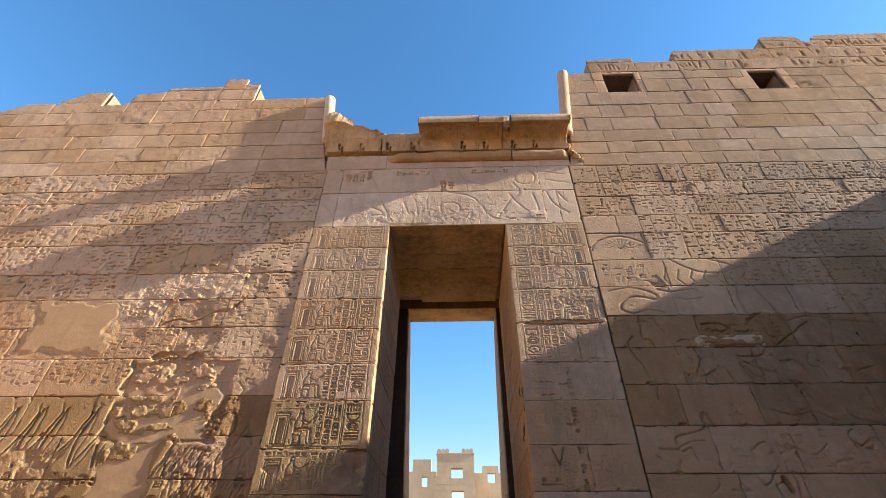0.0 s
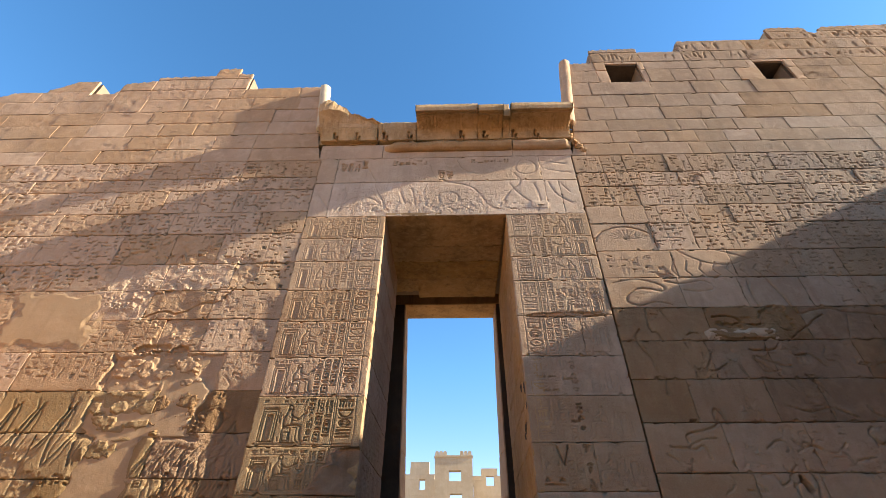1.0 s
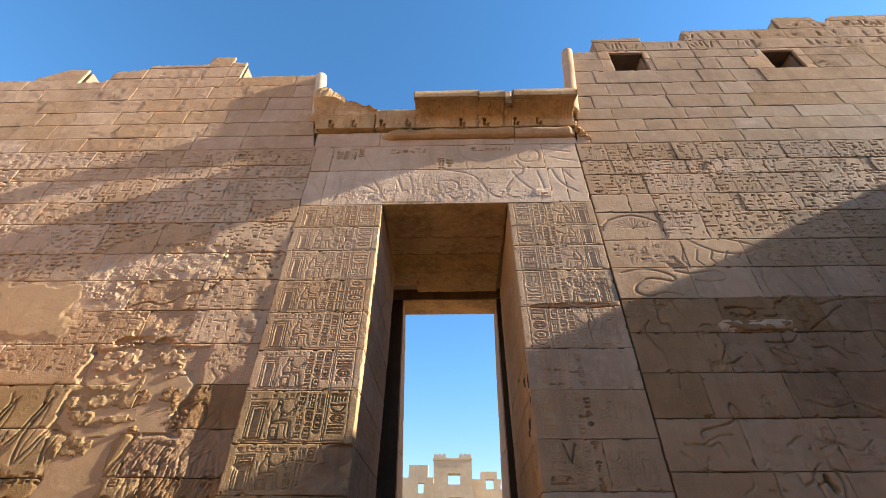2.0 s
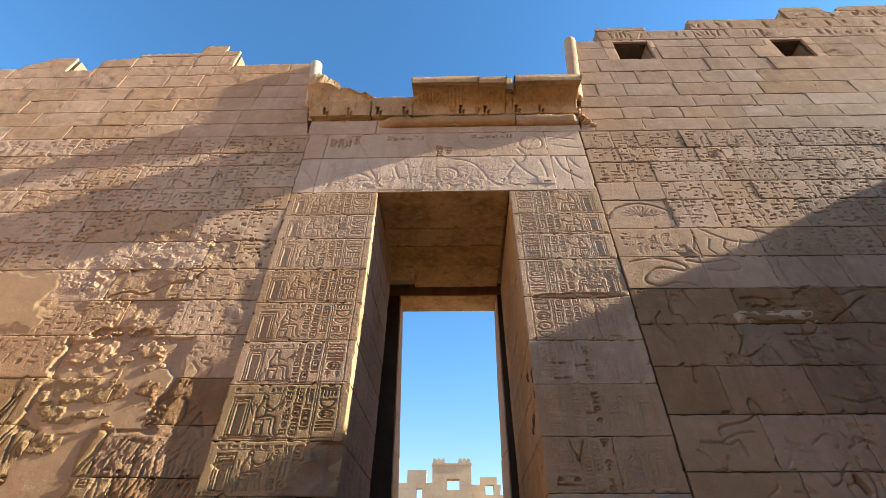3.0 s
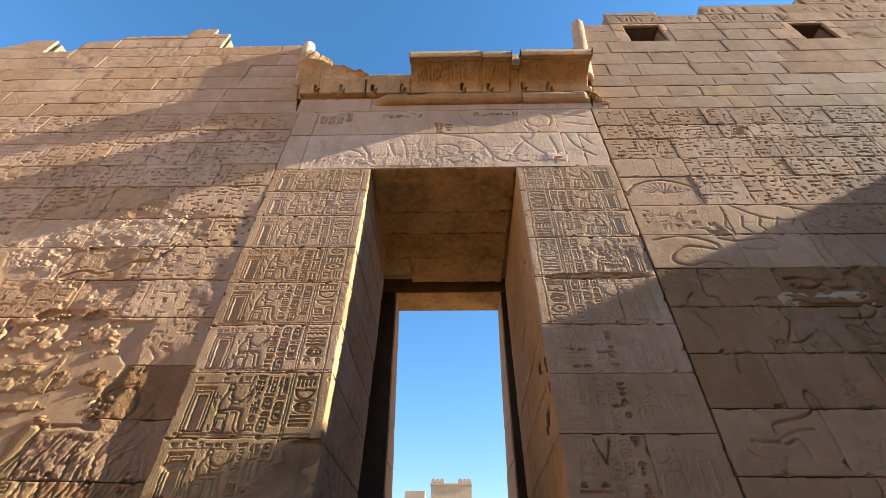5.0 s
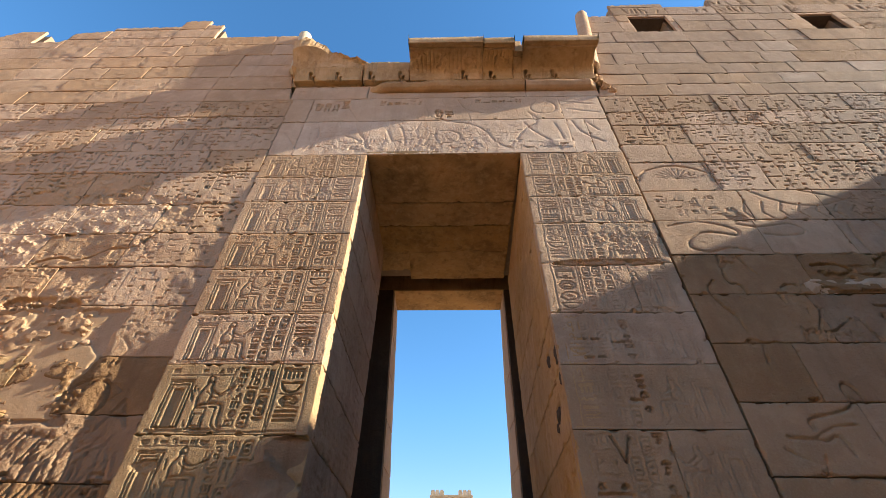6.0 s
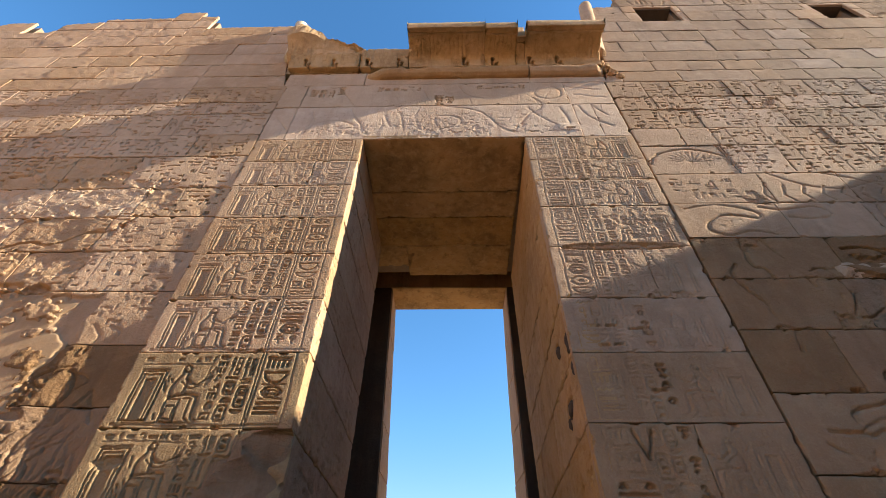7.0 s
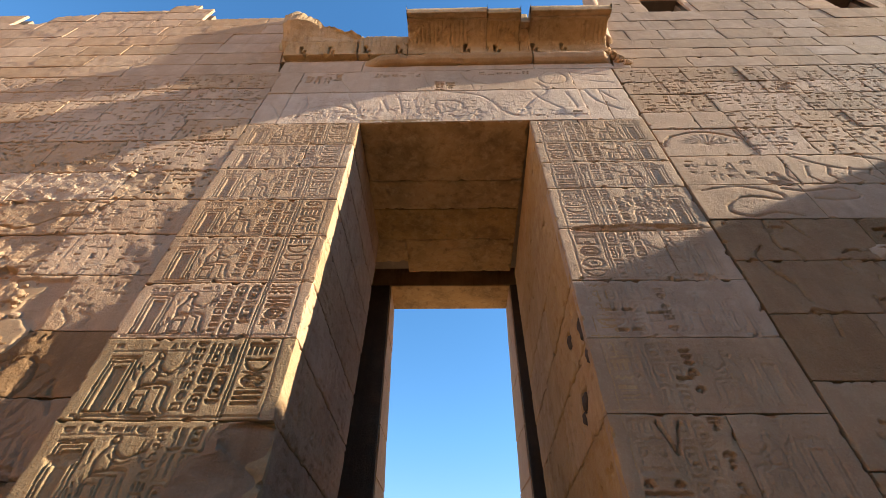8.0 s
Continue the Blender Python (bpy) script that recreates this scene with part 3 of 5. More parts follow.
# door reveals and soffit, kept further up on the sheet: worn cuts, scratches and putlog holes
dash_field(-20.0, -15.6, 29.0, 41.2, 0.5, 0.04, 0.5)
dash_field(-10.0, -4.2, 29.0, 41.2, 0.6, 0.035, 0.6)
wear(-10.0, -4.2, 29.0, 41.0, 0.03, 0.4, 0.4)
holes = [(-4.46, 34.92, 0.11, 0.22), (-5.24, 35.18, 0.12, 0.15), (-4.41, 34.42, 0.13, 0.15), (-5.13, 34.04, 0.2, 0.17), (-5.32, 33.86, 0.1, 0.12)]
holes += [(rng.uniform(-9.0, -4.5), rng.uniform(30.5, 40.5), rng.uniform(0.03, 0.07), rng.uniform(0.05, 0.16)) for k in range(90)]
for k, (cu, cz, ru, rz) in enumerate(holes):
    i0, i1, j0, j1 = cells(cu - ru * 1.5, cu + ru * 1.5, cz - rz * 1.5, cz + rz * 1.5)
    u, z = grid_of(i0, i1, j0, j1)
    SHEET[i0:i1, j0:j1] -= (0.3 if k < 5 else 0.07) * np.clip((1 - np.hypot((u - cu) / ru, (z - cz) / rz) + 0.25 * cloud(i1 - i0, j1 - j0, 5, 5)) * (12 if k < 5 else 4), 0, 1)
wear(-20.0, -15.6, 29.0, 41.0, 0.03, 0.5, 0.05)
wear(-1.0, 5.4, 29.0, 35.0, 0.035, 0.9, 0.3)
dash_field(0.3, 5.3, 29.2, 34.6, 0.6, 0.02, 0.75)
# a few more outlines on the low courses of the right tower
for k in range(26):
    u, z = rng.uniform(4.9, 11.5), rng.uniform(3.2, 7.6)
    pts = [(u, z)]
    for q in range(4):
        u, z = u + rng.uniform(-0.25, 0.5), z + rng.uniform(-0.45, 0.2)
        pts.append((u, z))
    groove(eased(pts), 0.026, rng.uniform(0.04, 0.07), bank=0.06)
dash_field(8.6, 9.4, 3.6, 6.9, 0.4, 0.03, 0.5)
# the shaded low courses are pitted and uneven
wear(5.0, 13.0, 3.0, 8.0, 0.022, 0.5, 0.25)
i0, i1, j0, j1 = cells(4.6, 14.0, ZA, 8.2)
SHEET[i0:i1, j0:j1] += cloud(i1 - i0, j1 - j0, 36, 50) * 0.008 + cloud(i1 - i0, j1 - j0, 10, 16) * 0.0035 + cloud(i1 - i0, j1 - j0, 4, 12) * 0.002
# flakes broken away in steps
wear(-10.6, -6.6, 7.6, 10.9, 0.05, 0.55, 0.35)
wear(-8.9, -6.4, 9.3, 11.2, 0.04, 0.4, 0.4)
smear(-9.4, -7.7, 8.1, 9.1, -0.035, 0.15)
smear(-10.9, -9.5, 7.5, 8.5, -0.03, 0.15)
groove(eased([(-9.3, 8.05), (-8.7, 8.35), (-8.3, 8.1), (-7.6, 8.6), (-7.2, 8.5), (-6.8, 9.1)]), 0.05, 0.05)
# sweeping folds and worn hollows on the shaded wall beside the jamb
for k in range(18):
    u, z = -7.3 + 0.12 * k, rng.uniform(2.6, 3.4)
    groove(eased([(u, z), (u + rng.uniform(0.0, 0.2), z + 0.5), (u + rng.uniform(-0.1, 0.35), z + rng.uniform(0.8, 1.3))]), 0.02, rng.uniform(0.015, 0.03), bank=0.04)
for k in range(9):
    u, z = rng.uniform(-7.2, -5.5), rng.uniform(4.5, 5.9)
    groove(eased([(u, z), (u + rng.uniform(-0.3, 0.3), z + 0.2), (u + rng.uniform(-0.4, 0.4), z + rng.uniform(0.2, 0.5))]), 0.018, rng.uniform(0.015, 0.03), bank=0.03)
i0, i1, j0, j1 = cells(-7.4, -5.15, ZA, 6.2)
SHEET[i0:i1, j0:j1] += cloud(i1 - i0, j1 - j0, 22, 26) * 0.008 + cloud(i1 - i0, j1 - j0, 7, 9) * 0.004
# hand-cut wobble of every line, and relief that wear has softened here and there
wob_z = cloud(NZ, NU, 30, 30) * 1.3 + cloud(NZ, NU, 9, 9) * 0.9
wob_u = cloud(NZ, NU, 30, 30) * 1.3 + cloud(NZ, NU, 9, 9) * 0.9
wob_z = np.clip(np.arange(NZ)[:, None] + np.rint(wob_z).astype(np.int32), 0, NZ - 1)
wob_u = np.clip(np.arange(NU)[None, :] + np.rint(wob_u).astype(np.int32), 0, NU - 1)
SHEET = SHEET[wob_z, wob_u]
keep = np.clip(1.0 + 0.55 * cloud(NZ, NU, 55, 65) + 0.35 * cloud(NZ, NU, 14, 17), 0.3, 1.35).astype(np.float32)
i0, i1, j0, j1 = cells(-7.8, -5.1, ZA, 6.9)
keep[i0:i1, j0:j1] = 1.0
SHEET *= keep
SHEET += cloud(NZ, NU, 3, 3) * 0.0006
# pits
i0, i1, j0, j1 = cells(UA, UB, ZA, 15.2)
SHEET[i0:i1, j0:j1] -= 0.03 * np.clip(cloud(i1 - i0, j1 - j0, 3, 4) + 0.5 * cloud(i1 - i0, j1 - j0, 40, 60) - 1.0, 0, 0.4) * 2.5
SHEET[i0:i1, j0:j1] -= 0.012 * np.clip(cloud(i1 - i0, j1 - j0, 5, 6) + 0.4 * cloud(i1 - i0, j1 - j0, 60, 80) - 0.95, 0, 1) * 4

def sheet_at(u, z):
    i = np.clip((z - ZA) / RES, 0, NZ - 1.001)
    j = np.clip((u - UA) / RES, 0, NU - 1.001)
    a, b = i.astype(int), j.astype(int)
    fi, fj = i - a, j - b
    return ((SHEET[a, b] * (1 - fj) + SHEET[a, b + 1] * fj) * (1 - fi) + (SHEET[a + 1, b] * (1 - fj) + SHEET[a + 1, b + 1] * fj) * fi)




# ---- the door jambs: finer sheets of their own, carved register by register ----
def panel(u0, u1, z0, z1, depth, flip=False, deep=1.0):
    """One register: a line of small signs, a nested frame, a stepped block shape, and three columns between ruled lines."""
    width, h = u1 - u0, z1 - z0
    at = (lambda f: u1 - f * width) if flip else (lambda f: u0 + f * width)
    zz = lambda f: z0 + f * h
    pick = lambda kinds: kinds[int(rng.integers(len(kinds)))]

    def trace(pts, wide=0.010, dep=1.0, bank=0.0, round_off=False):
        pts = [(at(p) + rng.uniform(-0.004, 0.004), zz(q) + rng.uniform(-0.004, 0.004)) for p, q in pts]
        groove(eased(pts) if round_off else pts, wide, depth * dep, 0.006, bank)

    def cut(kind, f0, f1, q0, q1, dep=1.0):
        lo, hi = sorted((at(f0), at(f1)))
        press(kind, lo, zz(q0), hi - lo, (q1 - q0) * h, depth * dep)

    def frame_line(f0, f1, q0, q1, wide=0.010, dep=1.0):
        trace([(f0, q0), (f1, q0), (f1, q1), (f0, q1), (f0, q0)], wide, dep)

    trace([(0.02, 0.025), (0.98, 0.025)], 0.016, 0.5)
    trace([(0.02, 0.05), (0.47, 0.05)], 0.008, 0.5)
    # small signs along the top
    f = 0.04
    while f < 0.45:
        w = rng.uniform(0.03, 0.055)
        if rng.random() < 0.85:
            cut(pick(TALL + SQUARE + FLAT), f, f + w, 0.85 + rng.uniform(0, 0.03), rng.uniform(0.93, 0.97), 0.7)
        f += w + 0.008
    trace([(0.04, 0.83), (0.46, 0.83)], 0.007, 0.35)
    # nested frame with a sunk field
    top = rng.uniform(0.70, 0.78)
    frame_line(0.055, 0.20, 0.08, top, 0.012)
    frame_line(0.075, 0.18, 0.08, top - 0.05, 0.009, 0.8)
    lo, hi = sorted((at(0.098), at(0.158)))
    i0, i1, j0, j1 = cells(lo, hi, zz(0.09), zz(top - 0.1))
    SHEET[i0:i1, j0:j1] -= depth * 0.9
    trace([(0.05, top + 0.03), (0.205, top + 0.03)], 0.012, 0.7)
    # stepped block shape with doubled outlines
    w1, w2, w3 = rng.uniform(-0.02, 0.02, 3)
    frame_line(0.265, 0.345, 0.08, 0.36 + w1, 0.011)
    frame_line(0.28, 0.33, 0.11, 0.28 + w1, 0.008, 0.8)
    trace([(0.25, 0.07), (0.47, 0.07)], 0.012, 0.6)
    trace([(0.27, 0.38 + w1), (0.345, 0.42), (0.42, 0.42 + w2), (0.435, 0.38), (0.44, 0.12), (0.475, 0.09)], 0.013, 1.0, 0.05, True)
    trace([(0.36, 0.37 + w1), (0.40, 0.36), (0.405, 0.12), (0.43, 0.09)], 0.010, 0.9)
    trace([(0.275, 0.40), (0.265, 0.55 + w3), (0.295, 0.66), (0.30, 0.74)], 0.012, 1.0, 0.05, True)
    trace([(0.345, 0.44), (0.345, 0.56), (0.33, 0.66), (0.335, 0.72)], 0.012, 1.0, 0.04, True)
    trace([(0.335, 0.62), (0.39, 0.53 + w2), (0.43, 0.60 + w3), (0.475, 0.66)], 0.012, 1.0, 0.04, True)
    trace([(0.31, 0.58), (0.37, 0.48), (0.42, 0.53)], 0.009, 0.8, 0.0, True)
    groove(bow(at(0.317), zz(0.765), 0.035 * width * 0.6, 0.045 * h, 0, 360), 0.012, depth)
    for k in range(5):
        f, q = rng.uniform(0.21, 0.25), rng.uniform(0.15, 0.75)
        trace([(f, q), (f + 0.008, q - rng.uniform(0.05, 0.15))], 0.012, 0.7, 0.02)
    for k in range(4):
        f = 0.44 + 0.01 * k
        trace([(f, rng.uniform(0.5, 0.6)), (f + 0.01, rng.uniform(0.7, 0.8))], 0.009, 0.6)
    # narrow column of small deep signs
    q = 0.965
    while q > 0.1:
        tall = rng.uniform(0.06, 0.12)
        kind = pick(["bar", "disc", "house", "loaf", "knee", "crook", "layers", "strokes", "basin"])
        if rng.random() < (0.93 if deep < 2 else 0.62):
            cut(kind, 0.487, 0.548, q - tall, q, 1.1 * deep)
        q -= tall + 0.018
    # two columns of ovals over basins, with signs inside
    for f0 in (0.565, 0.645):
        q = 0.97 - rng.uniform(0, 0.05)
        while q > 0.22:
            tall = rng.uniform(0.2, 0.3)
            if rng.random() < 0.62:
                cut("oval", f0, f0 + 0.07, q - tall, q)
                cut(pick(SQUARE), f0 + 0.018, f0 + 0.052, q - tall * 0.48, q - tall * 0.14, 0.8)
                cut(pick(FLAT), f0 + 0.016, f0 + 0.054, q - tall * 0.85, q - tall * 0.62, 0.8)
            else:
                cut(pick(["reed", "plume", "loop", "crook"]), f0, f0 + 0.034, q - tall, q)
                cut(pick(["strokes", "reed", "oval"]), f0 + 0.036, f0 + 0.07, q - tall, q)
            q -= tall + 0.012
            low_tall = rng.uniform(0.05, 0.08)
            if q - low_tall > 0.06:
                cut(pick(["basin", "bar", "loaf", "layers"]), f0, f0 + 0.072, q - low_tall, q, 1.1)
            q -= low_tall + 0.015
    for f in (0.735, 0.752, 0.945):
        trace([(f, 0.0), (f, 1.0)], 0.010, 0.65)
    # broad column
    q = 0.975
    while q > 0.12:
        kind = pick(["basin", "pair", "water", "comb", "layers", "house", "cup", "coil", "ring", "basin", "wide", "bar"])
        tall = 0.09 if kind in ("bar", "water", "coil") else rng.uniform(0.13, 0.24)
        if q - tall < 0.04:
            break
        if kind == "pair":
            cut(pick(TALL), 0.77, 0.838, q - tall, q)
            cut(pick(TALL), 0.852, 0.925, q - tall, q)
        elif kind == "wide":
            cut("oval", 0.77, 0.925, q - tall, q)
            cut(pick(SQUARE), 0.80, 0.84, q - tall * 0.8, q - tall * 0.2, 0.8)
            cut(pick(SQUARE), 0.855, 0.895, q - tall * 0.8, q - tall * 0.2, 0.8)
        else:
            cut(kind, 0.77, 0.925, q - tall, q, 1.1)
        if rng.random() < 0.5:
            trace([(0.78, q - tall - 0.012), (0.915, q - tall - 0.012)], 0.010, 0.8)
        q -= tall + 0.028


def fine_sheet(u0, u1, z0, z1):
    """Start a fresh, finer sheet that the carving functions then work on."""
    global SHEET, RES, UA, UB, ZA, ZB, NU, NZ
    RES, UA, UB, ZA, ZB = 0.007, u0, u1, z0, z1
    NU, NZ = int((UB - UA) / RES), int((ZB - ZA) / RES)
    SIGNS.clear()
    SHEET = cloud(NZ, NU, 200, 270) * 0.005 + cloud(NZ, NU, 46, 60) * 0.0018 + cloud(NZ, NU, 12, 14) * 0.0008


def finish_sheet(lost=0.4):
    """Hand-cut wobble, softened wear and pits; returns a height function of its own."""
    global SHEET
    dz, du = (np.rint(cloud(NZ, NU, 50, 50) * 1.6 + cloud(NZ, NU, 15, 15) * 1.1).astype(np.int32) for _ in range(2))
    SHEET = SHEET[np.clip(np.arange(NZ)[:, None] + dz, 0, NZ - 1), np.clip(np.arange(NU)[None, :] + du, 0, NU - 1)]
    SHEET = SHEET * np.clip(1.05 + lost * cloud(NZ, NU, 90, 110) + 0.3 * cloud(NZ, NU, 24, 30), 0.35, 1.35)
    SHEET = SHEET - 0.03 * np.clip(cloud(NZ, NU, 5, 6) + 0.5 * cloud(NZ, NU, 70, 100) - 1.05, 0, 0.4) + cloud(NZ, NU, 3, 3) * 0.0007
    sheet, res, ua, za, top, wide = SHEET, RES, UA, ZA, NZ, NU

    def height(u, z):
        i, j = np.clip((z - za) / res, 0, top - 1.001), np.clip((u - ua) / res, 0, wide - 1.001)
        a, b = i.astype(int), j.astype(int)
        fi, fj = i - a, j - b
        return (sheet[a, b] * (1 - fj) + sheet[a, b + 1] * fj) * (1 - fi) + (sheet[a + 1, b] * (1 - fj) + sheet[a + 1, b + 1] * fj) * fi

    return height


JAMB_L = [2.4, 3.3, 4.36, 5.62, 6.72, 7.87, 8.96, 10.1, 11.07, 12.07]
JAMB_R = [2.2, 3.36, 4.45, 5.6, 6.72, 8.0, 9.25, 10.2, 11.04, 12.07]
whole = (SHEET, RES, UA, UB, ZA, ZB, NU, NZ)
fine_sheet(-5.3, -2.2, 2.0, 12.3)
for z0, z1, depth in zip(JAMB_L, JAMB_L[1:], (0.03, 0.03, 0.04, 0.031, 0.021, 0.016, 0.014, 0.013, 0.013)):
    panel(-5.06, -2.40, z0 + 0.02, z1 - 0.02, depth)
# broken inner corner low on one jamb, worn patches
i0, i1, j0, j1 = cells(-4.2, -2.3, ZA, 4.40)
u, z = grid_of(i0, i1, j0, j1)
gone = np.clip((u + 2.95 + (4.36 - z) * 0.55 + 0.12 * cloud(i1 - i0, j1 - j0, 25, 28)) / 0.3, 0, 1) * np.clip((4.38 - z) / 0.06, 0, 1)
SHEET[i0:i1, j0:j1] = SHEET[i0:i1, j0:j1] * (1 - gone * 0.9) - 0.2 * gone
wear(-4.2, -3.0, 10.0, 10.9, 0.02, 0.25, 0.3)
wear(-5.0, -3.6, 3.75, 4.0, 0.03, 0.3, 0.6)
left_jamb_height = finish_sheet(0.25)
fine_sheet(1.7, 4.8, 2.0, 12.3)
for z0, z1 in zip(JAMB_R, JAMB_R[1:]):
    panel(1.87, 4.5, z0 + 0.02, z1 - 0.02, 0.016 if z0 > 6.7 else 0.014, flip=True, deep=1.2 if z0 > 6.7 else 4.0)
for pts in ([(2.42, 4.32), (2.55, 3.95)], [(2.68, 4.32), (2.56, 3.95)], [(2.05, 3.52), (2.55, 3.5)], [(2.85, 6.05), (3.05, 6.05)], [(2.25, 6.12), (2.4, 6.12)], [(2.5, 6.12), (2.65, 6.12)],
            [(2.3, 5.75), (2.45, 5.75)], [(2.55, 5.75), (2.7, 5.75)], [(2.9, 4.95), (3.1, 4.95)]):
    groove(pts, 0.03, 0.05)
press("loaf", 2.05, 3.58, 0.14, 0.09, 0.07)
press("loaf", 2.38, 3.58, 0.14, 0.09, 0.07)
wear(1.9, 4.5, 7.9, 8.12, 0.08, 0.6, 0.9)
wear(3.2, 4.3, 6.68, 6.85, 0.06, 0.3, 0.8)
wear(3.0, 4.5, 8.1, 9.5, 0.018, 0.2, 0.2)
SHEET += cloud(NZ, NU, 55, 75) * 0.002 + cloud(NZ, NU, 9, 26) * 0.0012
right_jamb_height = finish_sheet(0.35)
SHEET, RES, UA, UB, ZA, ZB, NU, NZ = whole


def facade_place(u, z, off):
    return np.stack([u, face_y(z) - off, z], -1)


def block_mesh(u0, u1, z0, z1, step, place=facade_place, height=sheet_at, top=None, left=None, right=None, gap=0.009, proud=None, worn=0.010):
    """One dressed block: a relief sheet in front, worn edges, and sides that run back into the joint."""
    nu, nz = max(3, int((u1 - u0) / step)), max(3, int((z1 - z0) / step))
    eu, ez = 0.009 / (u1 - u0), 0.009 / (z1 - z0)
    s = np.concatenate([[0, 0], np.linspace(eu, 1 - eu, nu), [1, 1]])[None, :].repeat(nz + 4, 0)
    t = np.concatenate([[0, 0], np.linspace(ez, 1 - ez, nz), [1, 1]])[:, None].repeat(nu + 4, 1)
    side, gap = gap * rng.uniform(0.4, 1.0), gap * rng.uniform(0.6, 2.2)
    z_top = z1 - gap
    zl = z0 + gap + t * (z_top - z0 - gap)
    ua = (u0 if left is None else left(zl)) + side
    ub = (u1 if right is None else right(zl)) - side
    u = ua + s * (ub - ua)
    z = zl if top is None else z0 + gap + t * np.maximum(np.minimum(top(np.clip(u, u0 + 0.06, u1 - 0.06)) + 0.05 * np.sin(u * 9 + z0) * np.sin(u * 23) + 0.035 * np.sin(u * 47 + u0) * np.sin(u * 31), z_top) - z0 - gap, 0.03)
    h = height(u, z)
    ragged = 0.012 * np.maximum(0, np.sin(u * 5.1 + z * 2.3) * np.sin(u * 2.7 - z * 6.1 + 1.3))
    edge = np.minimum(np.minimum(u - ua, ub - u) + 0.007, np.minimum(z - z0 - gap, z_top - z)) - ragged
    worn = worn * rng.uniform(0.25, 1.1)
    chips = 0.6 + 0.8 * rng.random() + 0.7 * np.sin(u * 37 + z * 11) * np.sin(z * 29 - u * 7)
    h = h - worn * np.exp(-np.maximum(edge, 0) / 0.009) * chips
    bite = np.sin(u * 8.3 + z * 3.1 + u0) * np.sin(z * 9.7 - u * 4.3 + z0) + 0.5 * np.sin(u * 27 + z0) * np.sin(z * 31 + u0)
    h = h - 0.05 * np.clip((0.09 * np.maximum(0, bite - 0.5) - edge) / 0.012, 0, 1) * (worn > 0.004) * (0.5 if z0 > 15.1 else 1.0)
    tilt_u, tilt_z = rng.normal(0, 0.0025), rng.normal(0, 0.003)
    h = h + (rng.normal(0, 0.004) if proud is None else proud) + tilt_u * (u - (u0 + u1) / 2) + tilt_z * (z - (z0 + z1) / 2)
    back = min(-0.09, float(h.min()) - 0.05)
    h[0, :], h[-1, :], h[:, 0], h[:, -1] = back, back, back, back
    p = place(u, z, h).astype(np.float32)
    rows, cols = p.shape[:2]
    idx = np.arange(rows * cols, dtype=np.int32).reshape(rows, cols)
    quads = np.stack([idx[:-1, :-1], idx[:-1, 1:], idx[1:, 1:], idx[1:, :-1]], -1).reshape(-1, 4)
    me = bpy.data.meshes.new("block")
    me.vertices.add(rows * cols)
    me.vertices.foreach_set("co", p.reshape(-1))
    me.loops.add(len(quads) * 4)
    me.loops.foreach_set("vertex_index", quads.reshape(-1))
    me.polygons.add(len(quads))
    me.polygons.foreach_set("loop_start", np.arange(0, len(quads) * 4, 4, dtype=np.int32))
    soft = np.ones((rows - 1, cols - 1), dtype=bool)
    soft[0, :], soft[-1, :], soft[:, 0], soft[:, -1] = False, False, False, False
    me.polygons.foreach_set("use_smooth", soft.reshape(-1))
    me.update(calc_edges=True)
    return me


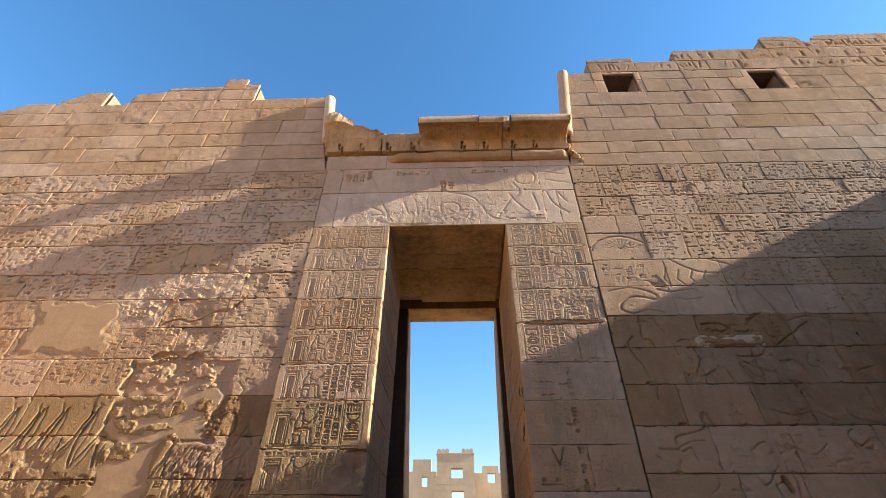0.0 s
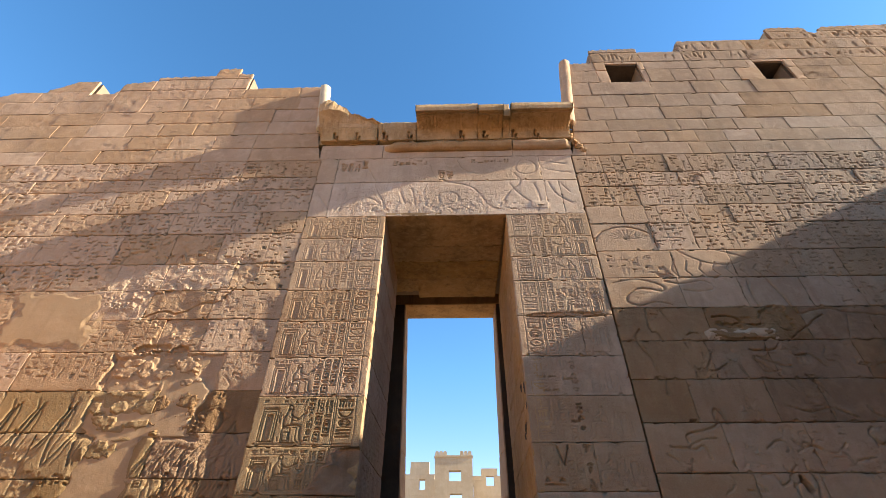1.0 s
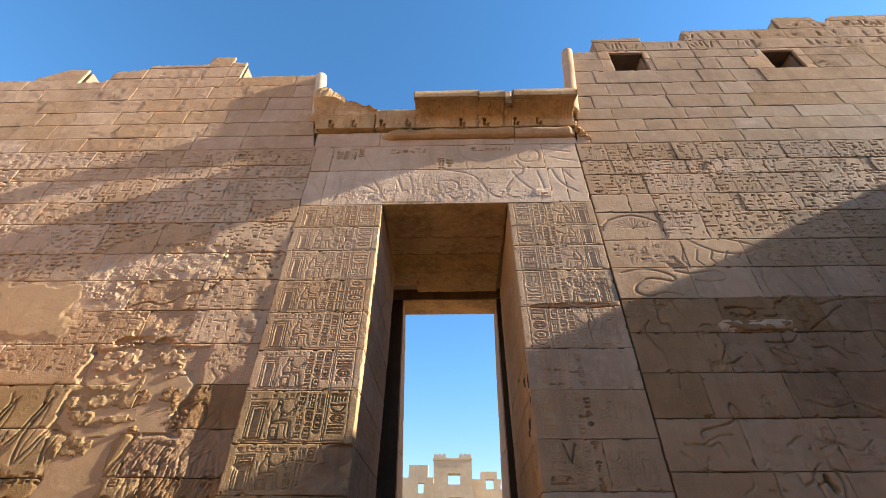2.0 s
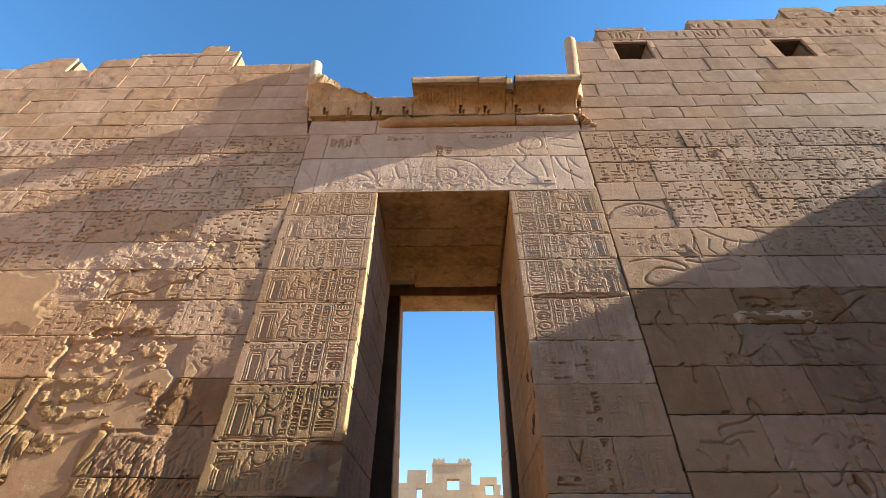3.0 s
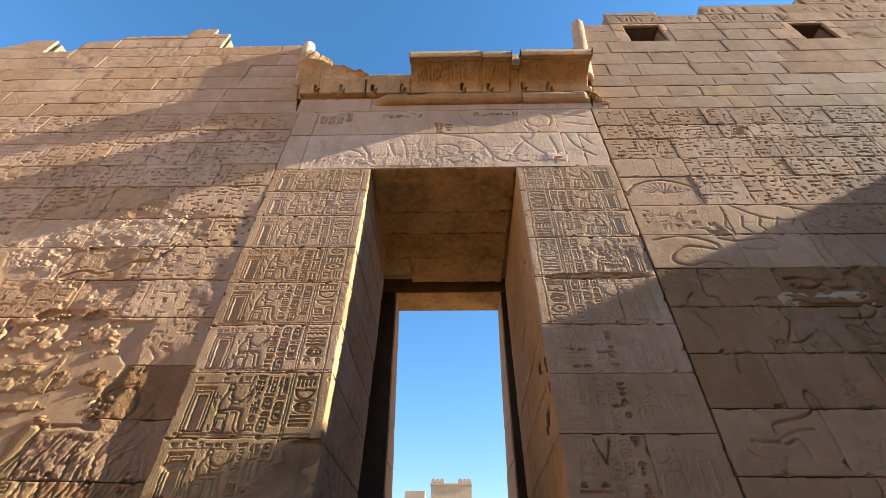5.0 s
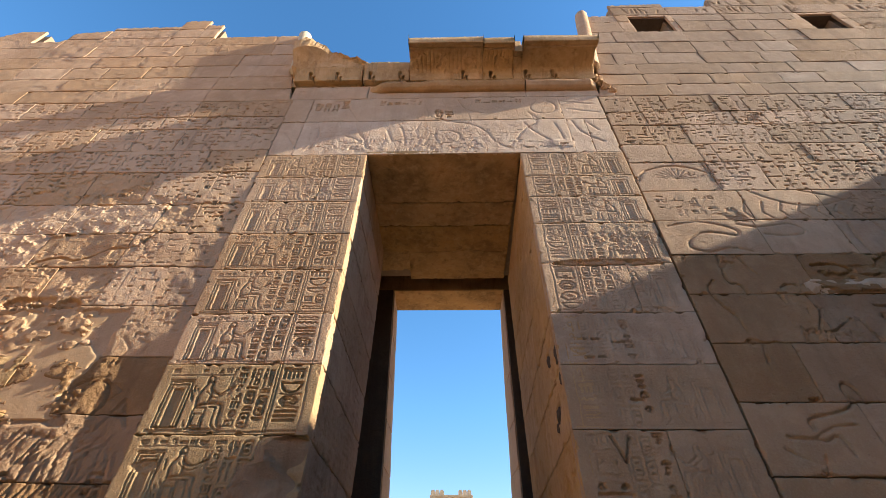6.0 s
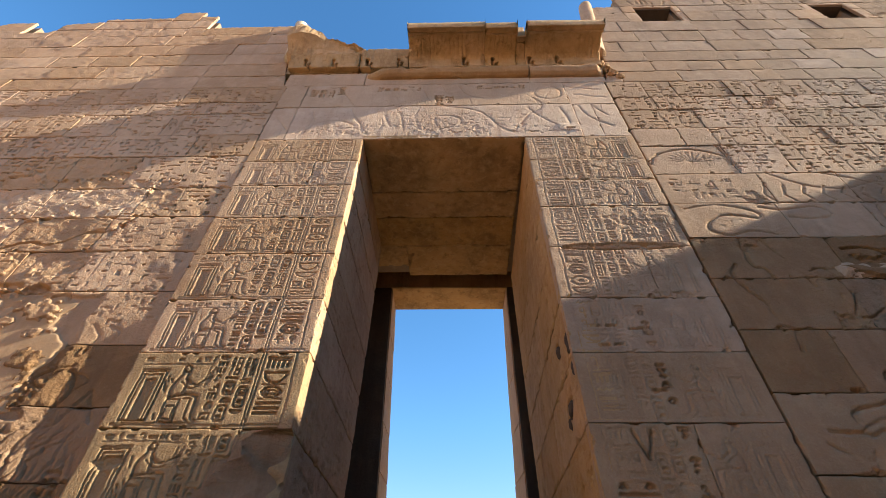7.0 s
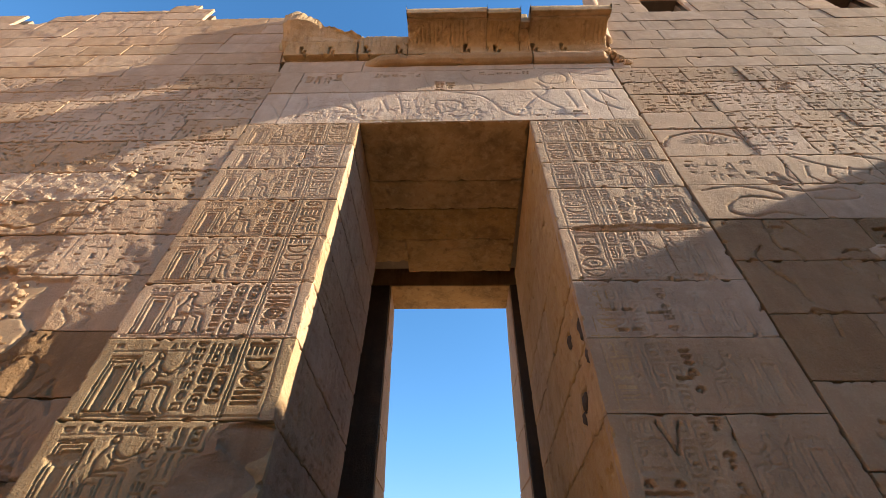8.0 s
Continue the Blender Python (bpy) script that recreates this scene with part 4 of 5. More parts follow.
def lay_course(parent, z0, z1, u0, u1, joints, step, widths=(1.3, 2.4), material=SAND, skip=(), **kw):
    """One course of blocks between u0 and u1; joints: the upright joints that are known, the rest fall as they may."""
    if z0 > 19.5:
        joints = [j for j in joints if min(abs(j - s) for s in STEPS) > 0.5] + [s for s in STEPS]
    cuts = sorted(j for j in joints if u0 + 0.3 < j < u1 - 0.3)
    known = [u0, *cuts, u1]
    edges = [u0]
    for a, b in zip(known, known[1:]):
        free = b - a > widths[1] * 1.35
        while free and b - edges[-1] > widths[1] * 1.3:
            edges.append(edges[-1] + rng.uniform(*widths))
        edges.append(b)
    for n, (a, b) in enumerate(zip(edges, edges[1:])):
        if any(a < k[1] - 0.02 and b > k[0] + 0.02 and z0 < k[3] - 0.02 and z1 > k[2] + 0.02 for k in skip):
            for k in skip:
                if a < k[1] and b > k[0] and z0 < k[3] and z1 > k[2]:
                    for c, d in ((a, k[0]), (k[1], b)):
                        if d - c > 0.12:
                            link("block", block_mesh(c, d, z0, z1, step, top=kw.get("top")), material, parent)
                    if z1 > k[3] + 0.05:
                        link("block", block_mesh(max(a, k[0]), min(b, k[1]), k[3], z1, step, top=kw.get("top")), material, parent)
            continue
        args = dict(kw)
        if n > 0:
            args.pop("left", None)
        if n < len(edges) - 2:
            args.pop("right", None)
        if "top" in args and float(np.mean(args["top"](np.linspace(a + 0.08, b - 0.08, 9)))) < z0 + 0.15:
            continue
        mid = abs(a + b) / 2
        fine = step * (0.72 if parent is wall_left and mid < 10.5 and 7 < z0 < 15 else 0.8 if mid < 10.5 and 6 < z0 < 15 else 1.0 if mid < 13.5 else 1.3 if parent is wall_right and 8 < z0 < 15 else 1.8)
        if fine > 0.06:
            args["worn"] = 0.003
        stone_here = material
        at = (a + b) / 2 + rng.uniform(-0.9, 0.9) - (1.2 if z0 > 7 else 0.0)
        if parent is wall_right and z0 < 8.2:
            # Brown patina, reddened so the colour also carries the warm tone of their shade.
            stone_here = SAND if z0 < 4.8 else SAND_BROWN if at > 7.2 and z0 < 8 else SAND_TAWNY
        elif parent is wall_right and (z0 > 16.5 or z0 > 14 and at > 9):
            # Upper courses far to the right take darker, browner stone.
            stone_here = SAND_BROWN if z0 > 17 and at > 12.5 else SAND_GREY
        elif parent is wall_right and (z0 > 14 or z0 > 8 and at > 9):
            stone_here = SAND_DUSKY
        elif parent is gate:
            stone_here = SAND_OLIVE if z0 < 5.6 and a < 0 else SAND if z0 < 7.9 else SAND_CREAM if 12 < z0 < 15 else SAND_LIGHT
        elif parent is wall_left and z0 < 5.8:
            # The brown beside the jamb puts the jamb's shadow into the stone colour.
            stone_here = SAND_BROWN if (a + b) / 2 > -7.3 else SAND_OLIVE
        elif parent is wall_left and 9 < z0 < 17.5:
            stone_here = SAND_LIGHT
        args.setdefault("gap", 0.006 if z0 < 9 else 0.009 if z0 < 15 else 0.007)
        link("block", block_mesh(a, b, z0, z1, fine, **args), stone_here, parent)


STEPS = (-16.9, -15.57, -14.07, -11.35, -10.25, -9.56, -6.95, 6.8, 9.13, 11.2, 16.15, 18.22, 18.85)


def line_of(points):
    us, zs = [p[0] for p in points], [p[1] for p in points]
    return lambda u: np.interp(u, us, zs)


SKY_LEFT = [(-24, 19.6), (-21.6, 19.8), (-20.6, 20.4), (-18.8, 20.7), (-17.9, 21.35), (-16.95, 21.4), (-16.85, 20.15), (-15.7, 20.2), (-15.45, 21.03),
            (-14.1, 21.2), (-14.05, 21.5), (-11.4, 21.55), (-11.3, 22.2), (-10.3, 22.2), (-10.2, 21.7), (-9.6, 21.65), (-9.52, 20.3), (-9.0, 20.35), (-7.2, 20.85), (-6.9, 20.4), (-5.6, 20.45)]
SKY_RIGHT = [(4.9, 22.0), (6.75, 22.0), (6.85, 23.2), (9.1, 23.3), (9.15, 23.0), (11.0, 23.0), (11.35, 23.9), (15.7, 24.0), (16.3, 25.1), (18.1, 25.1),
             (18.35, 24.5), (18.6, 24.5), (19.1, 25.15), (25, 25.3)]
top_left, top_right = line_of(SKY_LEFT), line_of(SKY_RIGHT)
JL, JR, DL, DR = -5.14, 4.58, -2.36, 1.83       # outer and inner edges of the two door jambs
edge_left = lambda z: np.where(z < 15.3, JL, np.interp(z, [15.3, 16.6, 20.5], [-5.25, -5.5, -5.85]))
edge_right = lambda z: np.where(z < 15.3, JR + 0.042, np.interp(z, [15.3, 16.6, 22], [4.7, 4.95, 5.35]))

LEFT_COURSES = [2.55, 3.65, 4.72, 5.81, 6.94, 7.98, 9.03, 10.07, 11.35, 12.35, 13.5, 14.17, 15.15, 15.96, 16.87, 17.75, 18.65, 19.6, 20.42, 21.3, 22.3]
RIGHT_COURSES = [2.6, 3.75, 4.9, 6.03, 7.15, 8.22, 9.3, 10.37, 11.56, 12.41, 13.4, 14.15, 15.15, 15.9, 16.65, 17.42, 18.32, 19.28, 20.29, 21.33, 22.05, 22.95, 23.95, 24.7, 25.4]
LEFT_JOINTS = {18.65: (-20.5, -19.3, -15.6, -13.9, -12.0, -10.5), 17.75: (-19.7, -17.4, -13.2, -11.5, -10.1), 16.87: (-19.1, -17, -12.4),
               15.96: (-17.6, -16.0, -13.4, -11.6, -9.8), 15.15: (-16.6, -14.3, -12, -10), 14.17: (-17.2, -13.5), 12.35: (-14.3, -10.5, -9.2, -7.9),
               11.35: (-15.4, -9.0), 10.07: (-13.9, -11.2), 9.03: (-14.5, -9.2), 7.98: (-13.3, -11.2, -9.3, -7.3), 6.94: (-13.6, -11, -8.5, -7.2), 5.81: (-12, -9.45, -7.0)}
RIGHT_JOINTS = {21.33: (9.6, 11.0, 12.8, 14.0), 20.29: (10.2, 12.0, 13.2, 17.6, 19.3), 19.28: (6.25, 9.0, 10.8, 12.2, 13.5, 15.8), 18.32: (6.6, 7.6, 8.95, 10.2, 11.3, 12.6, 14.8, 17.3),
                17.42: (5.8, 6.9, 8.9, 11.0, 12.2, 14.4, 15.8), 16.65: (6.4, 9.3, 10.4, 11.6, 12.6, 13.7), 15.9: (6.4, 7.5, 8.6, 9.8, 10.9, 12.2, 14.4),
                15.15: (5.2, 7.0, 9.3, 10.0, 10.9, 13.0), 14.15: (5.65, 6.5, 8.1, 8.6, 8.95, 10.5), 13.4: (5.7, 6.9, 8.3, 9.2, 11), 12.41: (6.6, 8.9, 10.4),
                11.56: (5.8, 8.4, 9.5), 10.37: (6.6, 7.9, 9.0), 9.3: (6.9, 8.7, 10.6), 8.22: (6.8, 8.6, 12.0), 7.15: (7.2, 9.9), 6.03: (6.9, 8.5), 4.9: (8.0,), 3.75: (6.5,)}
WINDOWS = [(7.32, 8.87, 20.29, 21.86), (14.3, 15.7, 20.31, 21.82)]

# ---- the pylon: left tower, right tower, gate ----
wall_left = empty("wall_left_tower", label="ruined sandstone pylon tower with weathered carved signs", category="wall", kind="structure")
wall_right = empty("wall_right_tower", label="tall sandstone pylon tower with carved rows and square openings", category="wall", kind="structure")
gate = empty("wall_gate", label="carved sandstone gateway with inscribed door jambs", category="gateway", kind="structure")

for z0, z1 in zip(LEFT_COURSES, LEFT_COURSES[1:]):
    near = 0.023 if z0 < 15.1 else 0.041
    lay_course(wall_left, z0, z1, -23.5, float(edge_left((z0 + z1) / 2)), LEFT_JOINTS.get(z0, ()), near, top=top_left, right=edge_left)


def plaster(u0, u1, z0, z1, level, soft, hollow=None, margin=0.18, name="plaster_patch", material=PLASTER, parent=None, label="smooth tan mud plaster repair"):
    """A skin spread over the stone, thinning out to ragged edges."""
    def height(u, z):
        ragged = 0.22 * np.sin(u * 3.1 + z * 1.7) * np.sin(z * 4.3 - u * 2.2) + 0.08 * np.sin(u * 11 + z * 5) * np.sin(z * 13 - u * 6)
        e = np.minimum(np.minimum(u - u0, u1 - u), np.minimum(z - z0, z1 - z)) - margin + ragged * min(1, margin / 0.12)
        if hollow is not None:
            e = np.minimum(e, hollow(u, z) + ragged)
        ripple = 0.5 * sheet_at(u * 0.55 + 9.0, 16.0 + z * 0.45)
        return level + ripple - 0.05 * np.clip(1 - e / soft, 0, 1.5)
    link(name, block_mesh(u0, u1, z0, z1, 0.021, height=height, gap=0.001, proud=0.0, worn=0.0), material, parent or wall_left, label)


plaster(-13.75, -10.3, 6.75, 9.35, 0.006, 0.35)
plaster(7.0, 9.0, 7.16, 7.52, 0.052, 0.10, margin=0.07, name="scraped_strip", material=SAND_LIGHT, parent=wall_right, label="pale scraped strip of stone")
plaster(-9.62, -6.5, 2.7, 6.98, -0.042, 0.14, lambda u, z: np.where(z > 4.62, 1.0, np.minimum(np.minimum(u + 9.25, -7.75 - u) + 0.1, 0.5)))
for z0, z1 in zip(RIGHT_COURSES, RIGHT_COURSES[1:]):
    near = 0.023 if z0 < 15.1 else 0.041
    lay_course(wall_right, z0, z1, float(edge_right((z0 + z1) / 2)), 24.0, RIGHT_JOINTS.get(z0, ()), near, top=top_right, left=edge_right, skip=WINDOWS)

for z0, z1 in zip(JAMB_L, JAMB_L[1:]):
    lay_course(gate, z0, z1, JL, DL, (-3.4,) if z0 == 10.1 else (), 0.0135 if 3 < z0 < 7 else 0.0178 if z0 > 3 else 0.03, widths=(3, 3), gap=0.004, proud=0.0, height=left_jamb_height)
for z0, z1 in zip(JAMB_R, JAMB_R[1:]):
    lay_course(gate, z0, z1, DR, JR, {6.72: (3.6,), 3.36: (3.3,), 11.04: (3.0,)}.get(z0, ()), 0.0178 if z0 > 3 else 0.03, widths=(3, 3), gap=0.004, proud=0.0, height=right_jamb_height)
for z0, z1, cuts in ((12.07, 13.8, (-4.45, 3.35, 3.9)), (13.8, 15.18, (-4.43, 3.32))):
    lay_course(gate, z0, z1, JL, JR, cuts, 0.02, widths=(9, 9), gap=0.006)
lay_course(gate, 15.18, 16.05, JL - 0.1, JR + 0.1, (-2.75, 2.36), 0.03, widths=(9, 9))

# solid masonry behind the blocks
bm = bmesh.new()
for (a, ta), (b, tb) in zip(SKY_LEFT, SKY_LEFT[1:]):
    if b - a > 0.12:
        lo = -0.24
        mass(bm, a, min(b, -5.95), face_y(20) + 1.5, 14.0, ta - 0.03, lo, tb - 0.03)
mass(bm, -24, JL - 0.15, face_y(16) + 1.5, 14, 17.0, -0.24)
mass(bm, -24, -3.3, 19.9, 0, 14, -0.24)
mass(bm, -3.3, DL - 0.3, 16.75, 0, 12.1, -0.24)
part("masonry", bm, CORE, wall_left)
bm = bmesh.new()
cuts = sorted({u for u, _ in SKY_RIGHT} | {w[i] for w in WINDOWS for i in (0, 1)})
for a, b in zip(cuts, cuts[1:]):
    if b - a < 0.03:
        continue
    a2 = max(a, 5.45)
    ta, tb = float(top_right(a + 1e-3)) - 0.03, float(top_right(b - 1e-3)) - 0.03
    hole = [w for w in WINDOWS if w[0] - 0.01 <= a and b <= w[1] + 0.01]
    if b <= a2:
        continue
    if hole:
        w = hole[0]
        mass(bm, a2, b, face_y(20) + 5.0, 14, w[2], -0.24)
        mass(bm, a2, b, face_y(20) + 5.0, w[3], ta, -0.24, tb)
        box(bm, a2, b, face_y(20) + 4.4, face_y(20) + 5.0, w[2], w[3])
    else:
        mass(bm, a2, b, face_y(20) + (5.0 if a > 7 else 1.2), 14, ta, -0.24, tb)
mass(bm, JR + 0.1, 24, face_y(16) + 1.2, 14, 17.1, -0.24)
mass(bm, DR + 0.35, 24, 18.9, 0, 14, -0.24)
part("masonry", bm, CORE, wall_right)
# Dark ceiling and back sheets paint the shade inside the square openings.
for a, b, z0, z1 in WINDOWS:
    for dims in ((a + 0.01, b - 0.01, face_y(z1) + 0.06, face_y(z1) + 2.85, z1 - 0.05, z1 - 0.012), (a + 0.01, b - 0.01, face_y(z0) + 2.85, face_y(z0) + 3.0, z0, z1)):
        bm = bmesh.new()
        box(bm, *dims)
        bmesh.ops.bevel(bm, geom=list(bm.edges), offset=0.005, segments=1, affect="EDGES")
        part("opening_lining", bm, RECESS_SHADE, wall_right, "dark lining that paints the shade inside the opening")
bm = bmesh.new()
mass(bm, JL - 0.3, JR + 0.3, 18.9, 12.2, 16.3, -0.24)
part("masonry", bm, CORE, gate)
# Slot roof and walls are coloured dark to carry the recess's shade.
for name, mat, dims in (("roof_block", CORE, (JL - 0.3, JR + 0.3, 13.65, 15.5, 16.3, 16.75)),                         ("far_lintel", SAND_WARM, (-6, 6, 19.88, 21.3, 12.24, 14)), ("slot_roof", RECESS_SHADE, (-6, 6, 18.9, 19.9, 13.6, 14)), ("slot_wall", RECESS_SHADE, (2.4, 6, 18.9, 19.9, 0, 13.6)), ("slot_wall", RECESS_SHADE, (-3.6, -3.26, 16.9, 19.87, 0, 12.9))):
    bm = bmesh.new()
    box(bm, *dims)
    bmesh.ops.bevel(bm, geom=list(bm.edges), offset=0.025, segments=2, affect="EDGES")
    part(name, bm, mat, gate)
# the far jambs: x at the foot in front and behind, x at the head in front and behind
for outer, foot, foot_back, head, head_back in ((-6, -2.0, -1.88, -2.27, -2.29), (6, 1.88, 1.66, 1.88, 1.88)):
    bm = bmesh.new()
    for low_end, high_end in ((0.0, 2.9), (2.9, 4.3), (4.3, 5.9), (5.9, 7.3), (7.3, 8.9), (8.9, 10.4), (10.4, 12.24)):
        m0, m1 = low_end / 12.24, high_end / 12.24 - 0.001
        edge = lambda k, p, q: p + (q - p) * k + random.uniform(-0.012, 0.012)
        random.seed(int(low_end * 10) + (outer > 0))
        f0, b0, f1, b1 = edge(m0, foot, head), edge(m0, foot_back, head_back), edge(m1, foot, head), edge(m1, foot_back, head_back)
        ring = [(outer, 19.9), (f0, 19.9), (b0, 21.3), (outer, 21.3)]
        ring1 = [(outer, 19.9), (f1, 19.9), (b1, 21.3), (outer, 21.3)]
        if outer > 0:
            ring, ring1 = ring[::-1], ring1[::-1]
        hexa(bm, [(x, y, low_end) for x, y in ring] + [(x, y, high_end - 0.012) for x, y in ring1])
    bmesh.ops.recalc_face_normals(bm, faces=bm.faces)
    bmesh.ops.bevel(bm, geom=list(bm.edges), offset=0.02, segments=2, affect="EDGES")
    part("far_jamb", bm, SAND, gate)
    # Added dark sheet over the far jamb paints the slot's shade.
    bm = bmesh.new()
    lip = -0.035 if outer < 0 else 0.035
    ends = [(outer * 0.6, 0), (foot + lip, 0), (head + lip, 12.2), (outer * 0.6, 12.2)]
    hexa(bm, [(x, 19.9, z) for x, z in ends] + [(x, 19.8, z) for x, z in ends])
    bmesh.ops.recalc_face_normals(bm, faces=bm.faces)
    part("door_recess", bm, RECESS_SHADE, gate, "dark sheet that paints the shade in the door recess")


# door reveals and soffit
def left_reveal_height(a, z):
    return sheet_at(a - 20.0, z + 29.0)


def right_reveal_height(a, z):
    return sheet_at(a - 10.0, z + 29.0)


def soffit_height(u, a):
    return sheet_at(u + 3.5, a + 29.0)


def left_reveal_place(a, z, off):
    broken = np.clip(1 - a / (0.24 + 0.05 * np.sin(z * 7)), 0, 1) * np.clip((4.37 - z) / 0.05, 0, 1)
    return np.stack([DL + off - broken * (0.55 + (4.36 - z) * 0.55 + 0.10 * np.sin(z * 9 + a * 17) * np.sin(z * 3.3 + 1) + 0.05 * np.sin(z * 23 + a * 31) + 0.03 * np.sin(z * 41 - a * 60)), face_y(z) + a, z], -1)


def right_reveal_place(a, z, off):
    return np.stack([DR - off + 0.15 * (5.75 - a) / 5.75, face_y(z) + 5.75 - a, z], -1)


def soffit_place(u, a, off):
    return np.stack([u, face_y(12.07) + a, 12.07 - off], -1)


for z0, z1 in zip([0.2, 1.3] + JAMB_L, [1.3] + JAMB_L):
    # Darker stones here put the left reveal's shade into their colour.
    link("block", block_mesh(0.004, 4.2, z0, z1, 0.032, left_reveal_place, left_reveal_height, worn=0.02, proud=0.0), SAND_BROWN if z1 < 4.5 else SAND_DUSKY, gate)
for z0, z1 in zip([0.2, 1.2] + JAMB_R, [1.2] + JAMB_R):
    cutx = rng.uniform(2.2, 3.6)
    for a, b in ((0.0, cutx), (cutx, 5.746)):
        link("block", block_mesh(a, b, z0, z1, 0.036, right_reveal_place, right_reveal_height, worn=0.012, proud=0.0), SAND_BOUNCE, gate)
# Dark lumps fill the worn holes, standing in for their dark insides.
for y, z, ry, rz in ((13.01, 5.92, 0.1, 0.2), (13.81, 6.18, 0.1, 0.13), (12.93, 5.42, 0.12, 0.13), (13.62, 5.04, 0.17, 0.14), (13.8, 4.86, 0.09, 0.1)):
    bm = bmesh.new()
    bmesh.ops.create_icosphere(bm, subdivisions=3, radius=1.0)
    for v in bm.verts:
        k = 1 + 0.4 * noise.noise(v.co * 2.3 + Vector((y * 7, z * 5, 0)))
        v.co = Vector((DR + 0.15 * (y - face_y(z)) / 5.75 + 0.04 + v.co.x * 0.055 * k, y + 0.03 + v.co.y * ry * 0.8 * k, z + v.co.z * rz * k))
    part("putlog_hole_dirt", bm, RECESS_SHADE, gate, "dark lump filling a worn hole", smooth=True)
for a, b, left_end, right_end in ((0.0, 1.85, DL, DR), (1.85, 2.9, -3.25, DR), (2.9, 4.15, -3.25, DR), (4.15, 5.2, -3.25, -1.55), (4.15, 5.7, -1.55, DR)):
    link("block", block_mesh(left_end, right_end, a, b, 0.05, soffit_place, soffit_height, gap=0.004, worn=0.012), SAND_WARM, gate)

# cornice over the gate
cornice = empty("cornice", label="broken ochre stone cavetto cornice with round moulding above gateway", category="cornice", kind="structure")
CAVETTO = [(0.16, 16.12), (0.18, 16.3), (0.22, 16.46), (0.32, 16.6), (0.5, 16.7), (0.8, 16.76), (1.08, 16.72), (1.2, 16.64), (1.23, 16.85), (1.2, 17.08)]


def cornice_piece(u0, u1, profile, top_z, back=0.3, label="", rough=0.02, ends=0.0, reach=None):
    """A length of cornice: the profile drawn along u, uneven, closed at the ends and behind."""
    n = max(4, int((u1 - u0) / 0.08))
    bm = bmesh.new()
    rings = []
    for i in range(n + 1):
        u = u0 + (u1 - u0) * i / n
        k = 1.0 if reach is None else reach(u)
        lim = None if reach is None else 16.55 + 1.3 * k
        ring = []
        pts = [(off if off < 0.3 else 0.3 + (off - 0.3) * k, z) for off, z in profile]
        pts += [(pts[-1][0] - 0.3, pts[-1][1] + 0.02), (-back, max(pts[-1][1] - 0.1, 16.5))]
        pts = [(-back, 16.1)] + pts
        for j, (off, z) in enumerate(pts):
            if lim is not None:
                z = min(z, lim + 0.06 * noise.noise((u * 2.1, j * 0.3, 0)))
            w = rough * noise.noise((u * 2.3, off * 3, z * 3)) + rough * 0.6 * noise.noise((u * 9, off * 8, z * 9))
            ring.append(bm.verts.new((u + (ends * noise.noise((z * 4, off * 4, u0)) if i in (0, n) else 0), face_y(z) - off - w, z + w * 0.8)))
        rings.append(ring)
    for a, b in zip(rings, rings[1:]):
        for j in range(len(a) - 1):
            bm.faces.new((a[j], b[j], b[j + 1], a[j + 1]))
        bm.faces.new((a[-1], b[-1], b[0], a[0]))
    bm.faces.new(list(reversed(rings[0])))
    bm.faces.new(rings[-1])
    bmesh.ops.recalc_face_normals(bm, faces=bm.faces)
    return part("cornice_block", bm, CORNICE_STONE, cornice, label)


def skin_along(profile):
    """A place function that bends a relief sheet along the cornice's profile."""
    o, z = np.array([p[0] for p in profile]), np.array([p[1] for p in profile])
    s = np.concatenate([[0], np.cumsum(np.hypot(np.diff(o), np.diff(z)))])
    fine = np.linspace(0, s[-1], 120)
    of, zf = np.interp(fine, s, o), np.interp(fine, s, z)
    for _ in range(4):
        of[1:-1], zf[1:-1] = (of[:-2] + of[1:-1] * 2 + of[2:]) / 4, (zf[:-2] + zf[1:-1] * 2 + zf[2:]) / 4
    to, tz = np.gradient(of), np.gradient(zf)
    size = np.hypot(to, tz)

    def place(u, a, off):
        oo, zz = np.interp(a, fine, of), np.interp(a, fine, zf)
        no, nz_ = np.interp(a, fine, tz / size), np.interp(a, fine, -to / size)
        return np.stack([u, face_y(zz) - oo - no * off, zz + nz_ * off], -1)

    return place, s[-1]


def cornice_height(u, a):
    return sheet_at(u, a + 26.1)


def cornice_run(u0, u1, profile, **kw):
    inner = [(o - 0.2, z + 0.06) for o, z in profile]
    cornice_piece(u0 + 0.01, u1 - 0.01, inner, 17.0, **kw)
    place, length = skin_along(profile)
    link("cornice_face", block_mesh(u0, u1, 0.0, length, 0.018, place, cornice_height, gap=0.003, proud=0.0, worn=0.03), CORNICE_STONE, cornice)


bm = bmesh.new()
box(bm, -1.38, 4.66, 13.5, 14.6, 16.2, 16.92)
part("cornice_core", bm, CORE, cornice)
cornice_run(-1.42, 1.02, CAVETTO)
cornice_run(1.022, 2.03, [(o * 0.97, z - 0.02) for o, z in CAVETTO])
cornice_run(2.32, 4.72, CAVETTO, ends=0.06)
cornice_run(2.035, 2.315, [(min(o, 0.86), z + (0.4 if z > 16.7 and o > 1.1 else 0.0)) for o, z in CAVETTO])
cornice_run(-2.98, -1.43, [(0.16, 16.12), (0.2, 16.3), (0.26, 16.5), (0.36, 16.75), (0.42, 17.0)], rough=0.04)
